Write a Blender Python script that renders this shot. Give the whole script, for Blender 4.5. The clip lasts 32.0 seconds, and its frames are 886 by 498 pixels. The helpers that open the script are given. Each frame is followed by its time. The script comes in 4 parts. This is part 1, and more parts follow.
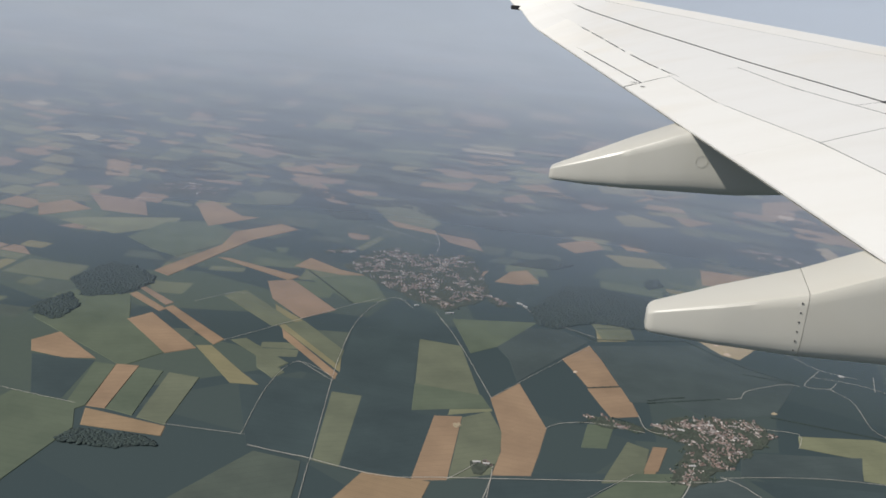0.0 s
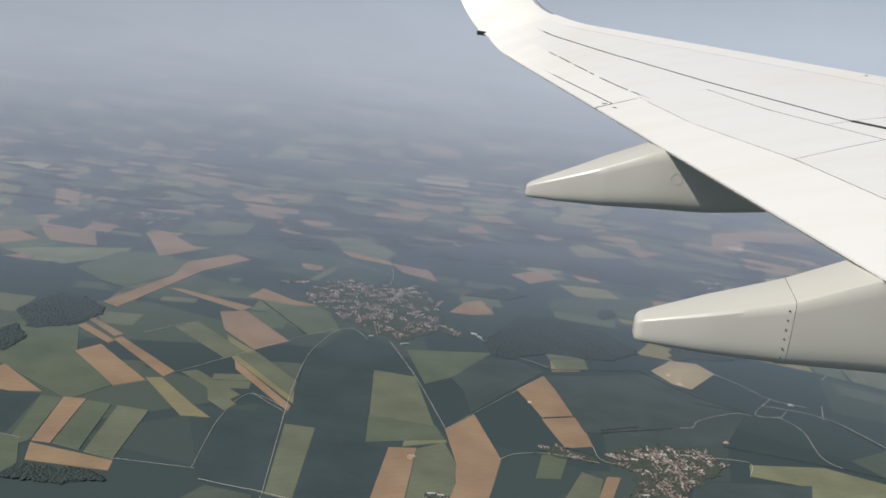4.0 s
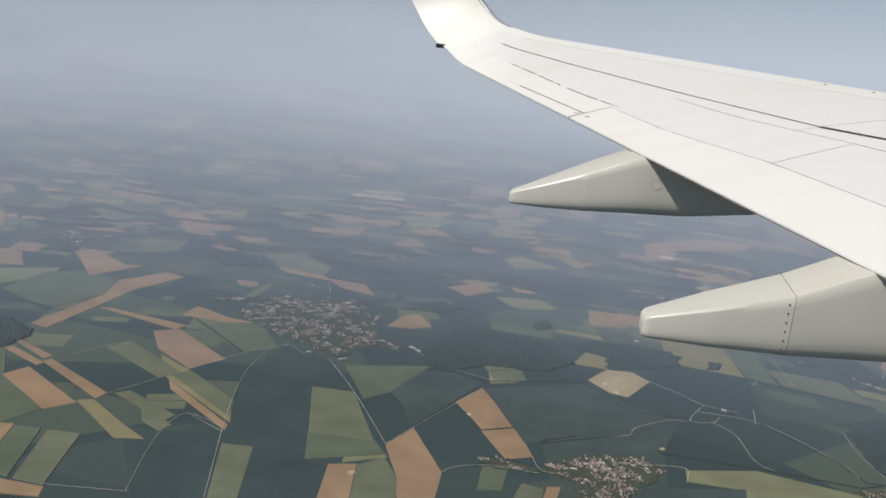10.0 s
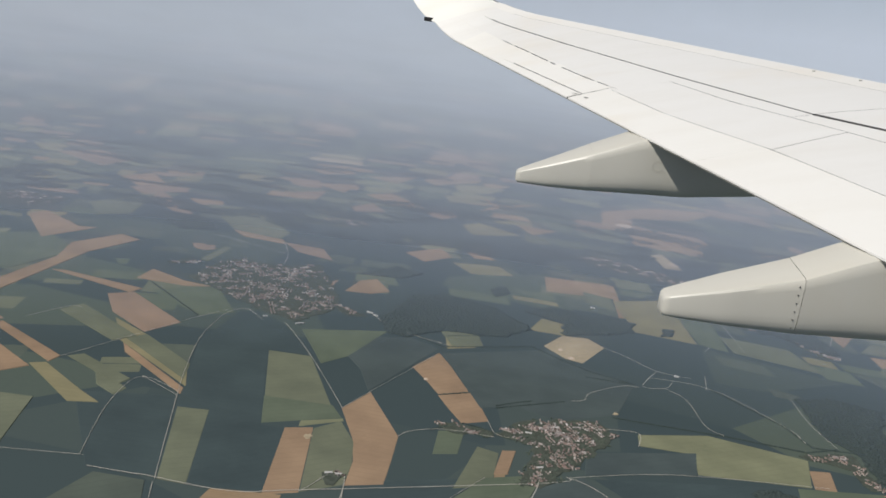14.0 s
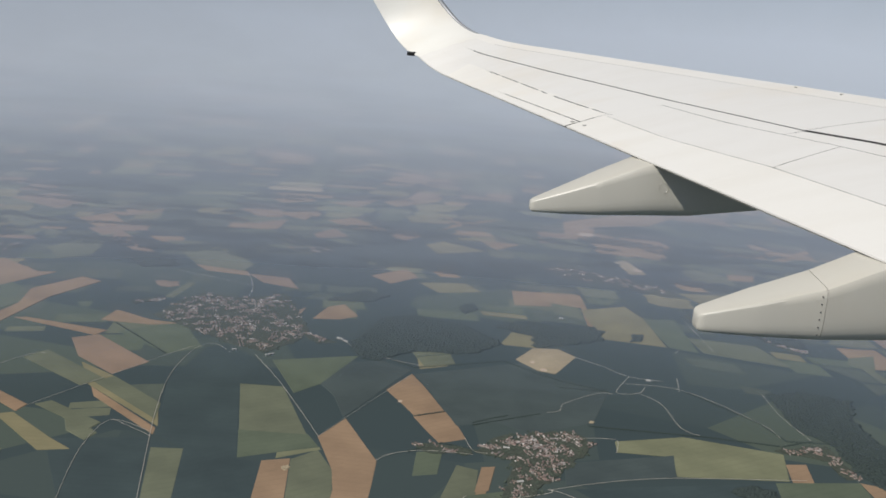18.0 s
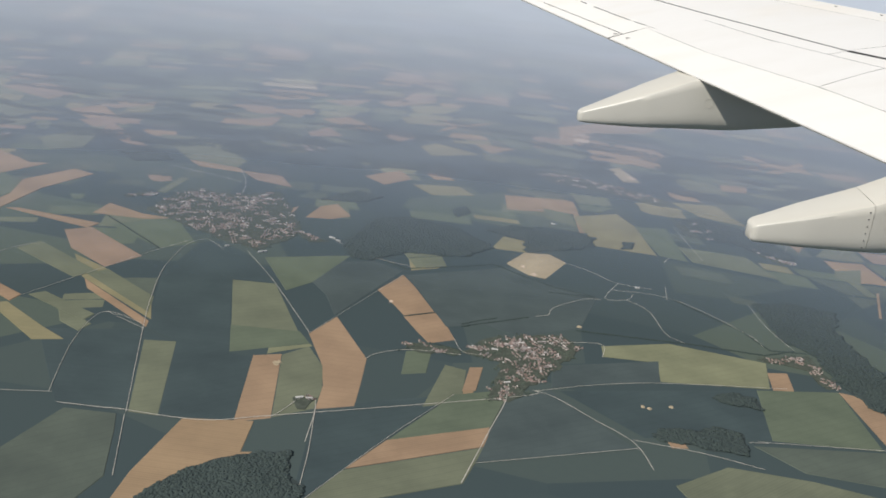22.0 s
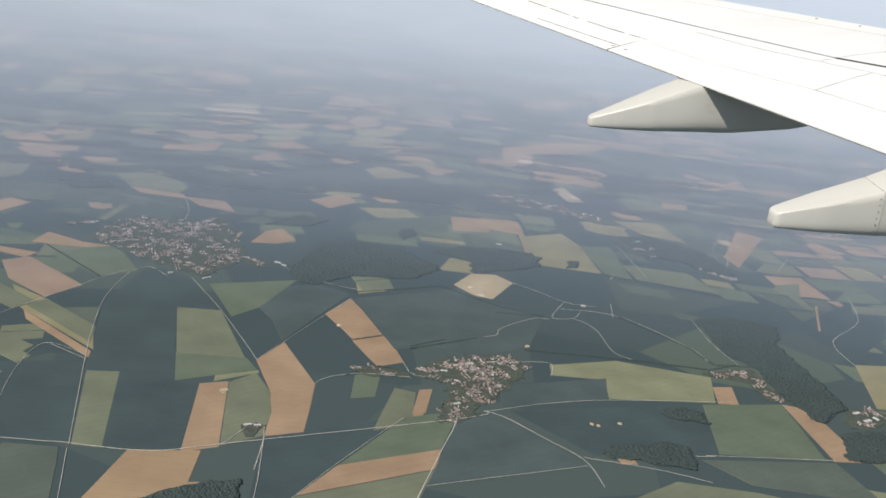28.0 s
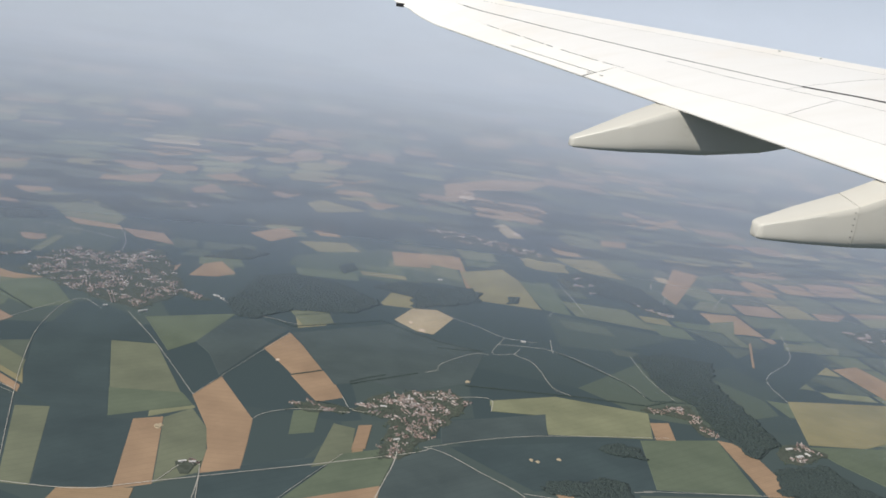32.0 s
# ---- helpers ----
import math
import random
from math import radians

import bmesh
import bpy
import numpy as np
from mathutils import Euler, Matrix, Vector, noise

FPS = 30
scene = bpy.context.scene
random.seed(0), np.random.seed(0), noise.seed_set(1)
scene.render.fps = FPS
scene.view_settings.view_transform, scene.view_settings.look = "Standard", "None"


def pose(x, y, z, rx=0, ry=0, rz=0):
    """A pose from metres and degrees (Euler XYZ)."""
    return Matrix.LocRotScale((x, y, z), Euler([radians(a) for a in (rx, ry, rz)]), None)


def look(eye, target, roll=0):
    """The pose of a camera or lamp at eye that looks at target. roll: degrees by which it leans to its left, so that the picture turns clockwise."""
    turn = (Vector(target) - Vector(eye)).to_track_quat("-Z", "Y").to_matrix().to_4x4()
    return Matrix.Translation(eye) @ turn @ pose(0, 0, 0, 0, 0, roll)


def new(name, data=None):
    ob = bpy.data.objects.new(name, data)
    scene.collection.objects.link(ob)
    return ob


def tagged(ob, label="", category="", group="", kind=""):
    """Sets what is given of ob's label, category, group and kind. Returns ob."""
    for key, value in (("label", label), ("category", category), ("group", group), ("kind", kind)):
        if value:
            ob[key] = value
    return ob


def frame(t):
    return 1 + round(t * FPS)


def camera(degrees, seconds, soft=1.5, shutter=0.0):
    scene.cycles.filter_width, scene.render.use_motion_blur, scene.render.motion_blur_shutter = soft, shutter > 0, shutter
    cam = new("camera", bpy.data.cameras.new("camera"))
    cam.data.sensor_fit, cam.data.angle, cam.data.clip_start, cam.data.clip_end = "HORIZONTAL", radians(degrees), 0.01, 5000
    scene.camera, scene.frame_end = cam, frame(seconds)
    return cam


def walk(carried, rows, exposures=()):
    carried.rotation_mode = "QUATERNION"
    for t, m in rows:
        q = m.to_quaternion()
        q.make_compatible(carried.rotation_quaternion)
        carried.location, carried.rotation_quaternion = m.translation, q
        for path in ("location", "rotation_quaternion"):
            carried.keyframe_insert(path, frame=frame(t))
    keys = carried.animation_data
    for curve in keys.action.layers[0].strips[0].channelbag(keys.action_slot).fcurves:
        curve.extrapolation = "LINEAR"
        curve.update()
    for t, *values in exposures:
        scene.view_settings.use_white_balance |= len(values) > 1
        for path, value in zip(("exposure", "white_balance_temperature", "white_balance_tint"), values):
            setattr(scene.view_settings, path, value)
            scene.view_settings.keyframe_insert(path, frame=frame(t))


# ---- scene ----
# A window seat over farmland: the wing is at its true size, the land below is laid out at about one sixth
# of its size and distance, so that it reaches the horizon. x points along the flight, y away from the cabin.
CRUISE = 280.0
cam = camera(49.6, 32.0, soft=1.7)
PATH = [
    (0, 1.1947, 0.7073, 0.0322, -8.622, -15.280, 6.165),
    (0.5, 1.1740, 0.7027, 0.0141, -8.431, -14.553, 5.049),
    (1, 1.1532, 0.6980, -0.0038, -8.124, -14.211, 5.091),
    (1.5, 1.1321, 0.6930, -0.0215, -8.043, -13.926, 4.810),
    (2, 1.1107, 0.6876, -0.0388, -7.731, -13.708, 4.697),
    (2.5, 1.0886, 0.6818, -0.0557, -7.128, -13.409, 5.452),
    (3, 1.0660, 0.6753, -0.0720, -6.329, -13.122, 6.185),
    (3.5, 1.0425, 0.6681, -0.0876, -6.236, -13.316, 6.697),
    (5.5, 0.9378, 0.6292, -0.1409, -4.991, -12.324, 6.811),
    (6, 0.9083, 0.6163, -0.1513, -4.492, -12.443, 6.834),
    (6.5, 0.8771, 0.6020, -0.1604, -4.218, -12.635, 6.963),
    (7, 0.8443, 0.5860, -0.1679, -4.580, -12.961, 7.691),
    (7.5, 0.8095, 0.5683, -0.1739, -3.868, -12.781, 8.293),
    (8, 0.7727, 0.5487, -0.1781, -3.405, -12.991, 7.918),
    (8.5, 0.7338, 0.5271, -0.1805, -3.210, -12.646, 6.071),
    (9, 0.6926, 0.5034, -0.1810, -2.927, -12.318, 6.587),
    (9.5, 0.6490, 0.4775, -0.1794, -2.415, -11.974, 6.287),
    (10, 0.6029, 0.4492, -0.1755, -2.262, -11.914, 6.685),
    (10.5, 0.5540, 0.4183, -0.1694, -1.436, -11.988, 7.075),
    (11, 0.5024, 0.3849, -0.1609, -1.026, -12.161, 7.143),
    (11.5, 0.4480, 0.3489, -0.1501, -0.707, -12.702, 8.233),
    (12, 0.3910, 0.3106, -0.1373, -0.056, -13.395, 8.223),
    (12.5, 0.3317, 0.2701, -0.1227, -0.075, -14.109, 9.381),
    (13, 0.2701, 0.2276, -0.1066, -0.064, -14.271, 9.506),
    (13.5, 0.2064, 0.1832, -0.0892, 0.217, -14.002, 8.795),
    (14, 0.1409, 0.1373, -0.0707, 0.561, -13.640, 7.996),
    (14.5, 0.0737, 0.0899, -0.0514, 0.860, -13.578, 7.920),
    (15, 0.0050, 0.0412, -0.0316, 0.956, -12.595, 6.858),
    (15.5, -0.0651, -0.0086, -0.0116, 1.365, -10.670, 6.874),
    (17.5, -0.3554, -0.2150, 0.0667, 1.736, -12.440, 5.371),
    (18, -0.4297, -0.2675, 0.0844, 2.601, -12.250, 4.599),
    (18.5, -0.5042, -0.3200, 0.1010, 2.896, -12.900, 5.177),
    (19, -0.5789, -0.3723, 0.1161, 2.867, -14.150, 5.791),
    (19.5, -0.6535, -0.4243, 0.1295, 3.256, -15.224, 6.913),
    (20, -0.7279, -0.4757, 0.1410, 3.196, -15.628, 5.123),
    (20.5, -0.8019, -0.5264, 0.1502, 3.525, -16.605, 6.403),
    (21, -0.8753, -0.5762, 0.1570, 4.059, -17.308, 8.575),
    (21.5, -0.9480, -0.6249, 0.1611, 3.856, -17.816, 7.615),
    (22, -1.0199, -0.6724, 0.1623, 3.638, -18.002, 6.477),
    (22.5, -1.0910, -0.7188, 0.1609, 4.068, -18.036, 5.787),
    (23, -1.1613, -0.7641, 0.1569, 4.388, -17.955, 5.809),
    (23.5, -1.2309, -0.8084, 0.1505, 4.630, -18.331, 6.865),
    (24, -1.2998, -0.8517, 0.1418, 4.761, -18.564, 7.746),
    (24.5, -1.3680, -0.8941, 0.1309, 5.057, -18.092, 7.096),
    (25, -1.4357, -0.9357, 0.1181, 5.159, -17.789, 6.512),
    (25.5, -1.5028, -0.9765, 0.1033, 6.194, -17.913, 7.509),
    (27.5, -1.7663, -1.1328, 0.0281, 7.288, -16.740, 6.930),
    (28, -1.8312, -1.1704, 0.0059, 6.848, -16.320, 6.275),
    (28.5, -1.8958, -1.2076, -0.0173, 7.444, -16.258, 6.716),
    (29, -1.9601, -1.2444, -0.0415, 7.781, -15.851, 7.266),
    (29.5, -2.0241, -1.2809, -0.0665, 8.698, -15.600, 8.759),
    (30, -2.0879, -1.3171, -0.0922, 8.902, -15.040, 9.700),
    (30.5, -2.1516, -1.3530, -0.1184, 9.331, -15.024, 9.311),
    (31, -2.2152, -1.3888, -0.1450, 9.937, -15.357, 9.851),
    (31.5, -2.2787, -1.4245, -0.1719, 9.793, -14.800, 8.318),
    (32, -2.3421, -1.4601, -0.1989, 10.208, -13.800, 7.800),
]


def aim(x, y, z, yaw, pitch, roll):
    a, b = radians(yaw), radians(pitch)
    eye = Vector((x, y, z + CRUISE))
    return look(eye, eye + Vector((math.sin(a) * math.cos(b), math.cos(a) * math.cos(b), math.sin(b))), roll)


walk(cam, [(row[0], aim(*row[1:])) for row in PATH], exposures=[(0.0, -0.02, 6420, 10), (1.5, 0.05, 6420, 10), (3.0, 0.01, 6420, 10), (6.0, 0.0, 6420, 10), (10.0, -0.02, 6420, 10), (12.0, -0.05, 6450, 10), (15.0, -0.03, 6450, 10), (17.5, -0.09, 6450, 10), (19.0, -0.15, 6500, 10), (20.0, -0.08, 6520, 10), (21.5, 0.13, 6500, 10), (23.0, 0.25, 6460, 10), (25.0, 0.33, 6450, 10), (28.0, 0.33, 6410, 10), (29.0, 0.32, 6410, 10), (30.0, 0.25, 6410, 10), (32.0, 0.22, 6450, 10)])

# ---- sky and sun ----
TO_SUN = Vector((-0.557, -0.359, 0.749)).normalized()
world = bpy.data.worlds.new("sky")
scene.world = world
world.use_nodes = True
wn = world.node_tree.nodes
sky = wn.new("ShaderNodeTexSky")
sky.sky_type, sky.sun_disc = "NISHITA", False
sky.sun_elevation = math.asin(TO_SUN.z)
sky.sun_rotation = math.atan2(TO_SUN.x, TO_SUN.y)
sky.altitude, sky.air_density, sky.dust_density, sky.ozone_density = 1500, 1.0, 3.0, 1.5
wn["Background"].inputs["Strength"].default_value = 0.06
way = wn.new("ShaderNodeTexCoord")
stretch = wn.new("ShaderNodeMapping")
stretch.inputs["Scale"].default_value = (1.0, 1.6, 7.0)
veil = wn.new("ShaderNodeTexNoise")
veil.inputs["Scale"].default_value, veil.inputs["Detail"].default_value = 2.2, 5
amount = wn.new("ShaderNodeMapRange")
for i, v in enumerate((0.38, 0.64, 0.0, 0.55)):
    amount.inputs[i + 1].default_value = v
cloudy = wn.new("ShaderNodeMix")
cloudy.data_type = "RGBA"
cloudy.inputs[7].default_value = (6.6, 7.1, 8.0, 1)
for a, b in ((way.outputs["Generated"], stretch.inputs[0]), (stretch.outputs[0], veil.inputs[0]), (veil.outputs["Fac"], amount.inputs[0]), (amount.outputs[0], cloudy.inputs[0]), (sky.outputs[0], cloudy.inputs[6]), (cloudy.outputs[2], wn["Background"].inputs[0])):
    world.node_tree.links.new(a, b)
sun = new("sun", bpy.data.lights.new("sun", "SUN"))
sun.data.energy, sun.data.angle, sun.data.color = 3.85, radians(0.6), (1.0, 0.955, 0.88)
sun.matrix_world = look((0, 0, 600), Vector((0, 0, 600)) - TO_SUN)


# ---- materials ----
class Mat:
    """A node material with a principled shader and a few short cuts."""

    def __init__(self, name, rough=0.8, metal=0.0):
        self.m = bpy.data.materials.new(name)
        self.m.use_nodes = True
        self.n, self.l = self.m.node_tree.nodes, self.m.node_tree.links
        self.p = self.n["Principled BSDF"]
        self.p.inputs["Roughness"].default_value = rough
        self.p.inputs["Metallic"].default_value = metal

    def node(self, kind, links=(), **values):
        nd = self.n.new(kind)
        for k, v in values.items():
            if hasattr(nd, k):
                setattr(nd, k, v)
        for i, src in links:
            self.l.new(src, nd.inputs[i])
        return nd

    def place(self):
        return self.n.new("ShaderNodeNewGeometry").outputs["Position"]

    def noise(self, scale, detail=4.0, vector=None, rough=0.55):
        nd = self.n.new("ShaderNodeTexNoise")
        nd.inputs["Scale"].default_value, nd.inputs["Detail"].default_value, nd.inputs["Roughness"].default_value = scale, detail, rough
        self.l.new(vector or self.place(), nd.inputs["Vector"])
        return nd.outputs["Fac"]

    def ramp(self, fac, stops):
        nd = self.n.new("ShaderNodeValToRGB")
        el = nd.color_ramp.elements
        while len(el) < len(stops):
            el.new(0.5)
        for e, (pos, col) in zip(el, stops):
            e.position = pos
            e.color = (*col, 1) if len(col) == 3 else col
        self.l.new(fac, nd.inputs[0])
        return nd.outputs[0]

    def mix(self, fac, a, b, blend="MIX"):
        nd = self.n.new("ShaderNodeMix")
        nd.data_type, nd.blend_type = "RGBA", blend
        for sock, v in ((nd.inputs[0], fac), (nd.inputs[6], a), (nd.inputs[7], b)):
            if isinstance(v, bpy.types.NodeSocket):
                self.l.new(v, sock)
            else:
                sock.default_value = v if isinstance(v, float) else (*v, 1)
        return nd.outputs[2]

    def math(self, op, a, b=0.0):
        nd = self.n.new("ShaderNodeMath")
        nd.operation = op
        for sock, v in zip(nd.inputs, (a, b)):
            if isinstance(v, bpy.types.NodeSocket):
                self.l.new(v, sock)
            else:
                sock.default_value = v
        return nd.outputs[0]

    def bump(self, height, strength=0.3, distance=0.1):
        nd = self.n.new("ShaderNodeBump")
        nd.inputs["Strength"].default_value, nd.inputs["Distance"].default_value = strength, distance
        self.l.new(height, nd.inputs["Height"])
        self.l.new(nd.outputs[0], self.p.inputs["Normal"])

    def color(self, sock):
        self.l.new(sock, self.p.inputs["Base Color"])
        return self.m


def shade(c, k):
    return tuple(min(1.0, v * k) for v in c)


def crop_material(name, base, patch, lines=0.08, turn=0.4):
    """A crop seen from the air: patches of growth, sowing lines, and a shade of its own for each field."""
    k = Mat(name, 0.9)
    pos = k.place()
    big, fine = k.noise(0.025, 5), k.noise(0.35, 3)
    c = k.mix(k.ramp(big, [(0.3, (0, 0, 0)), (0.7, (1, 1, 1))]), shade(base, 0.78), shade(patch, 1.22))
    c = k.mix(k.math("MULTIPLY", k.ramp(k.noise(0.045, 6, None, 0.7), [(0.52, (0, 0, 0)), (0.75, (1, 1, 1))]), 0.48), c, shade(patch, 1.35))
    c = k.mix(k.math("MULTIPLY", fine, 0.35), c, shade(base, 0.72))
    rnd = k.n.new("ShaderNodeNewGeometry").outputs["Random Per Island"]
    m = k.n.new("ShaderNodeMapping")
    k.l.new(pos, m.inputs[0])
    spin = k.node("ShaderNodeCombineXYZ", [(2, k.math("MULTIPLY", rnd, 3.1))])
    k.l.new(spin.outputs[0], m.inputs["Rotation"])
    wave = k.n.new("ShaderNodeTexWave")
    wave.inputs["Scale"].default_value, wave.inputs["Distortion"].default_value, wave.inputs["Detail"].default_value = 0.16, 0.8, 2
    k.l.new(m.outputs[0], wave.inputs[0])
    c = k.mix(k.math("MULTIPLY", wave.outputs["Fac"], lines * 1.7), c, shade(base, 1.7))
    track = k.n.new("ShaderNodeTexWave")
    track.inputs["Scale"].default_value, track.inputs["Distortion"].default_value = 0.05, 0.4
    k.l.new(m.outputs[0], track.inputs[0])
    c = k.mix(k.math("MULTIPLY", k.ramp(track.outputs["Fac"], [(0.9, (0, 0, 0)), (0.98, (1, 1, 1))]), 0.16), c, shade(base, 0.55))
    c = k.mix(k.math("MULTIPLY", rnd, 0.4), c, shade(patch, 1.22))
    k.bump(k.noise(0.5, 2), 0.1, 0.15)
    return k.color(c)


# Crop base colours are lifted and blued to hold the near haze.
CROPS = {
    "dark": (crop_material("dark_crop", (0.0292, 0.0482, 0.0518), (0.0365, 0.0552, 0.055), 0.06), "dark green maize field with faint sowing lines"),
    "mid": (crop_material("mid_crop", (0.06, 0.0765, 0.063), (0.07, 0.086, 0.066), 0.05), "mid-green beet field beside the lane"),
    "dusk": (crop_material("dusky_crop", (0.041, 0.0595, 0.0605), (0.05, 0.067, 0.064), 0.05), "grey-green field of low crops"),
    "green": (crop_material("green_crop", (0.076, 0.1, 0.066), (0.092, 0.11, 0.072), 0.06), "fresh green crop field with soft patches"),
    "olive": (crop_material("olive_crop", (0.104, 0.117, 0.077), (0.12, 0.129, 0.083), 0.08), "olive-green ripening crop field"),
    "straw": (crop_material("straw_crop", (0.168, 0.156, 0.086), (0.195, 0.17, 0.092), 0.1), "yellow-green field of ripening grain"),
    "pale": (crop_material("pale_crop", (0.15, 0.158, 0.092), (0.168, 0.172, 0.1), 0.05), "pale grassy strip between two fields"),
    "tan": (crop_material("tan_stubble", (0.23, 0.153, 0.094), (0.258, 0.176, 0.107), 0.1), "tan harvested grain field of dry stubble"),
    "ochre": (crop_material("ochre_stubble", (0.225, 0.155, 0.09), (0.25, 0.174, 0.1), 0.1), "ochre harvested field with mown tracks"),
    "clay": (crop_material("clay_stubble", (0.208, 0.146, 0.104), (0.235, 0.164, 0.114), 0.1), "brownish stubble field, partly green again"),
    "chalk": (crop_material("bare_chalk", (0.4112, 0.3051, 0.2261), (0.4808, 0.3834, 0.2957), 0.03), "bare white chalk patch in a field"),
    "chalky": (crop_material("chalky_stubble", (0.265, 0.21, 0.128), (0.34, 0.28, 0.19), 0.1), "pale field on a chalky hillock"),
}

# The farmland colours hold the same blue of the near haze.
g_ = Mat("farmland", 0.95)
patchwork = g_.n.new("ShaderNodeTexVoronoi")
patchwork.inputs["Scale"].default_value = 0.011
warp = g_.node("ShaderNodeVectorMath", [(0, g_.place())], operation="MULTIPLY")
warp.inputs[1].default_value = (0.55, 1.0, 0.0)
g_.l.new(warp.outputs[0], patchwork.inputs["Vector"])
split = g_.node("ShaderNodeSeparateColor", [(0, patchwork.outputs["Color"])])
land = g_.ramp(split.outputs[0], [(0.0, (0.029, 0.0475, 0.0515)), (0.55, (0.0365, 0.0555, 0.0558)), (0.72, (0.047, 0.0665, 0.062)), (0.95, (0.07, 0.091, 0.068))])
land = g_.mix(g_.math("MULTIPLY", g_.noise(0.2, 4), 0.4), land, (0.0355, 0.0555, 0.0535))
g_.bump(g_.noise(0.3, 2), 0.08, 0.2)
FARMLAND = g_.color(land)


def plain(name, col, rough=0.8, metal=0.0, scale=3.0, spread=0.25, bump=0.0, coat=0.0):
    k = Mat(name, rough, metal)
    c = k.mix(k.ramp(k.noise(scale, 5), [(0.3, (0, 0, 0)), (0.7, (1, 1, 1))]), col, shade(col, 1 - spread))
    c = k.mix(k.math("MULTIPLY", k.noise(scale * 9, 3), 0.3), c, shade(col, 1 - spread * 0.6))
    if bump:
        k.bump(k.noise(scale * 6, 4), bump, 0.05)
    k.p.inputs["Coat Weight"].default_value = coat
    return k.color(c)


def airframe(name, col, rough):
    """Painted metal with faint grime drawn back by the airflow and yellowed patches."""
    k = Mat(name, rough)
    m = k.n.new("ShaderNodeMapping")
    m.inputs["Scale"].default_value = (0.35, 1.6, 1.0)
    k.l.new(k.place(), m.inputs[0])
    streak = k.ramp(k.noise(1.4, 5, m.outputs[0]), [(0.42, (0, 0, 0)), (0.75, (1, 1, 1))])
    c = k.mix(k.math("MULTIPLY", streak, 0.32), col, tuple(v * w for v, w in zip(col, (0.84, 0.82, 0.78))))
    spots = k.ramp(k.noise(0.55, 4), [(0.52, (0, 0, 0)), (0.72, (1, 1, 1))])
    c = k.mix(k.math("MULTIPLY", spots, 0.6), c, tuple(v * w for v, w in zip(col, (0.95, 0.89, 0.8))))
    c = k.mix(k.math("MULTIPLY", k.noise(14, 3), 0.12), c, shade(col, 0.8))
    k.l.new(k.math("ADD", k.math("MULTIPLY", streak, 0.08), rough), k.p.inputs["Roughness"])
    k.bump(k.noise(1.1, 2), 0.02, 0.02)
    return k.color(c)


def island(name, stops, rough=0.85, relief=0.5):
    """A material whose pieces differ, each by its own random shade."""
    k = Mat(name, rough)
    rnd = k.n.new("ShaderNodeNewGeometry").outputs["Random Per Island"]
    c = k.ramp(rnd, stops)
    c = k.mix(k.math("MULTIPLY", k.noise(1.6, 4), 0.5), c, shade(stops[0][1], 0.8))
    k.bump(k.noise(2.5, 4), relief, 0.4)
    return k.color(c)


def per_object(name, stops, rough=0.8):
    k = Mat(name, rough)
    rnd = k.n.new("ShaderNodeObjectInfo").outputs["Random"]
    c = k.ramp(rnd, stops)
    c = k.mix(k.math("MULTIPLY", k.noise(1.1, 4), 0.45), c, shade(stops[0][1], 0.75))
    return k.color(c)


LEAVES = island("tree_leaves", [(0.0, (0.032, 0.048, 0.046)), (0.5, (0.038, 0.056, 0.05)), (1.0, (0.048, 0.067, 0.057))], 0.95, 0.15)
WALLS = per_object("plaster_walls", [(0.0, (0.25, 0.21, 0.18)), (0.55, (0.34, 0.3, 0.25)), (0.85, (0.42, 0.38, 0.33)), (1.0, (0.6, 0.56, 0.5))])
ROOFS = per_object("roof_tiles", [(0.0, (0.13, 0.095, 0.085)), (0.25, (0.25, 0.175, 0.145)), (0.45, (0.36, 0.26, 0.22)), (0.62, (0.22, 0.21, 0.205)), (0.8, (0.34, 0.275, 0.24)), (0.95, (0.42, 0.365, 0.325)), (1.0, (0.58, 0.54, 0.5))])
FAR_WALLS = island("far_walls", [(0.0, (0.26, 0.22, 0.19)), (0.6, (0.36, 0.31, 0.27)), (1.0, (0.56, 0.52, 0.46))])
FAR_ROOFS = island("far_roofs", [(0.0, (0.14, 0.1, 0.09)), (0.45, (0.35, 0.265, 0.23)), (0.62, (0.24, 0.235, 0.23)), (0.82, (0.42, 0.36, 0.33)), (1.0, (0.68, 0.65, 0.62))])
CHALK = plain("chalk_lane", (0.52, 0.49, 0.425), 0.95, scale=0.4)
GARDEN = plain("village_gardens", (0.07, 0.083, 0.062), 0.95, scale=0.25, spread=0.55)
GARDEN_LEAVES = island("garden_leaves", [(0.0, (0.055, 0.075, 0.06)), (0.5, (0.075, 0.097, 0.07)), (1.0, (0.1, 0.12, 0.085))], 0.95, 0.25)
WOOD_FLOOR = plain("wood_floor", (0.03, 0.044, 0.042), 0.95, scale=0.5, spread=0.3)
PAINT = airframe("wing_paint", (0.735, 0.722, 0.69), 0.42)
# Wing paint lightened for the sun on the upturned tip.
WINGLET_SUNLIT = airframe("sunlit_winglet_paint", (0.775, 0.766, 0.72), 0.4)
# Wing paint made lighter and warmer where panels tilt to the sun.
PAINT_SUNLIT = airframe("sunlit_wing_paint", (0.78, 0.762, 0.715), 0.4)
FAIRING = airframe("fairing_paint", (0.565, 0.544, 0.478), 0.4)
FAIRING.node_tree.nodes["Principled BSDF"].inputs["Coat Weight"].default_value = 0.12
GREY_SEAM = plain("grey_sealant", (0.42, 0.42, 0.4), 0.7, scale=5)
SEAM = plain("seam_shadow", (0.07, 0.07, 0.07), 0.8, scale=5)
METAL = plain("bare_metal", (0.66, 0.67, 0.68), 0.3, 0.7, scale=4, spread=0.1)
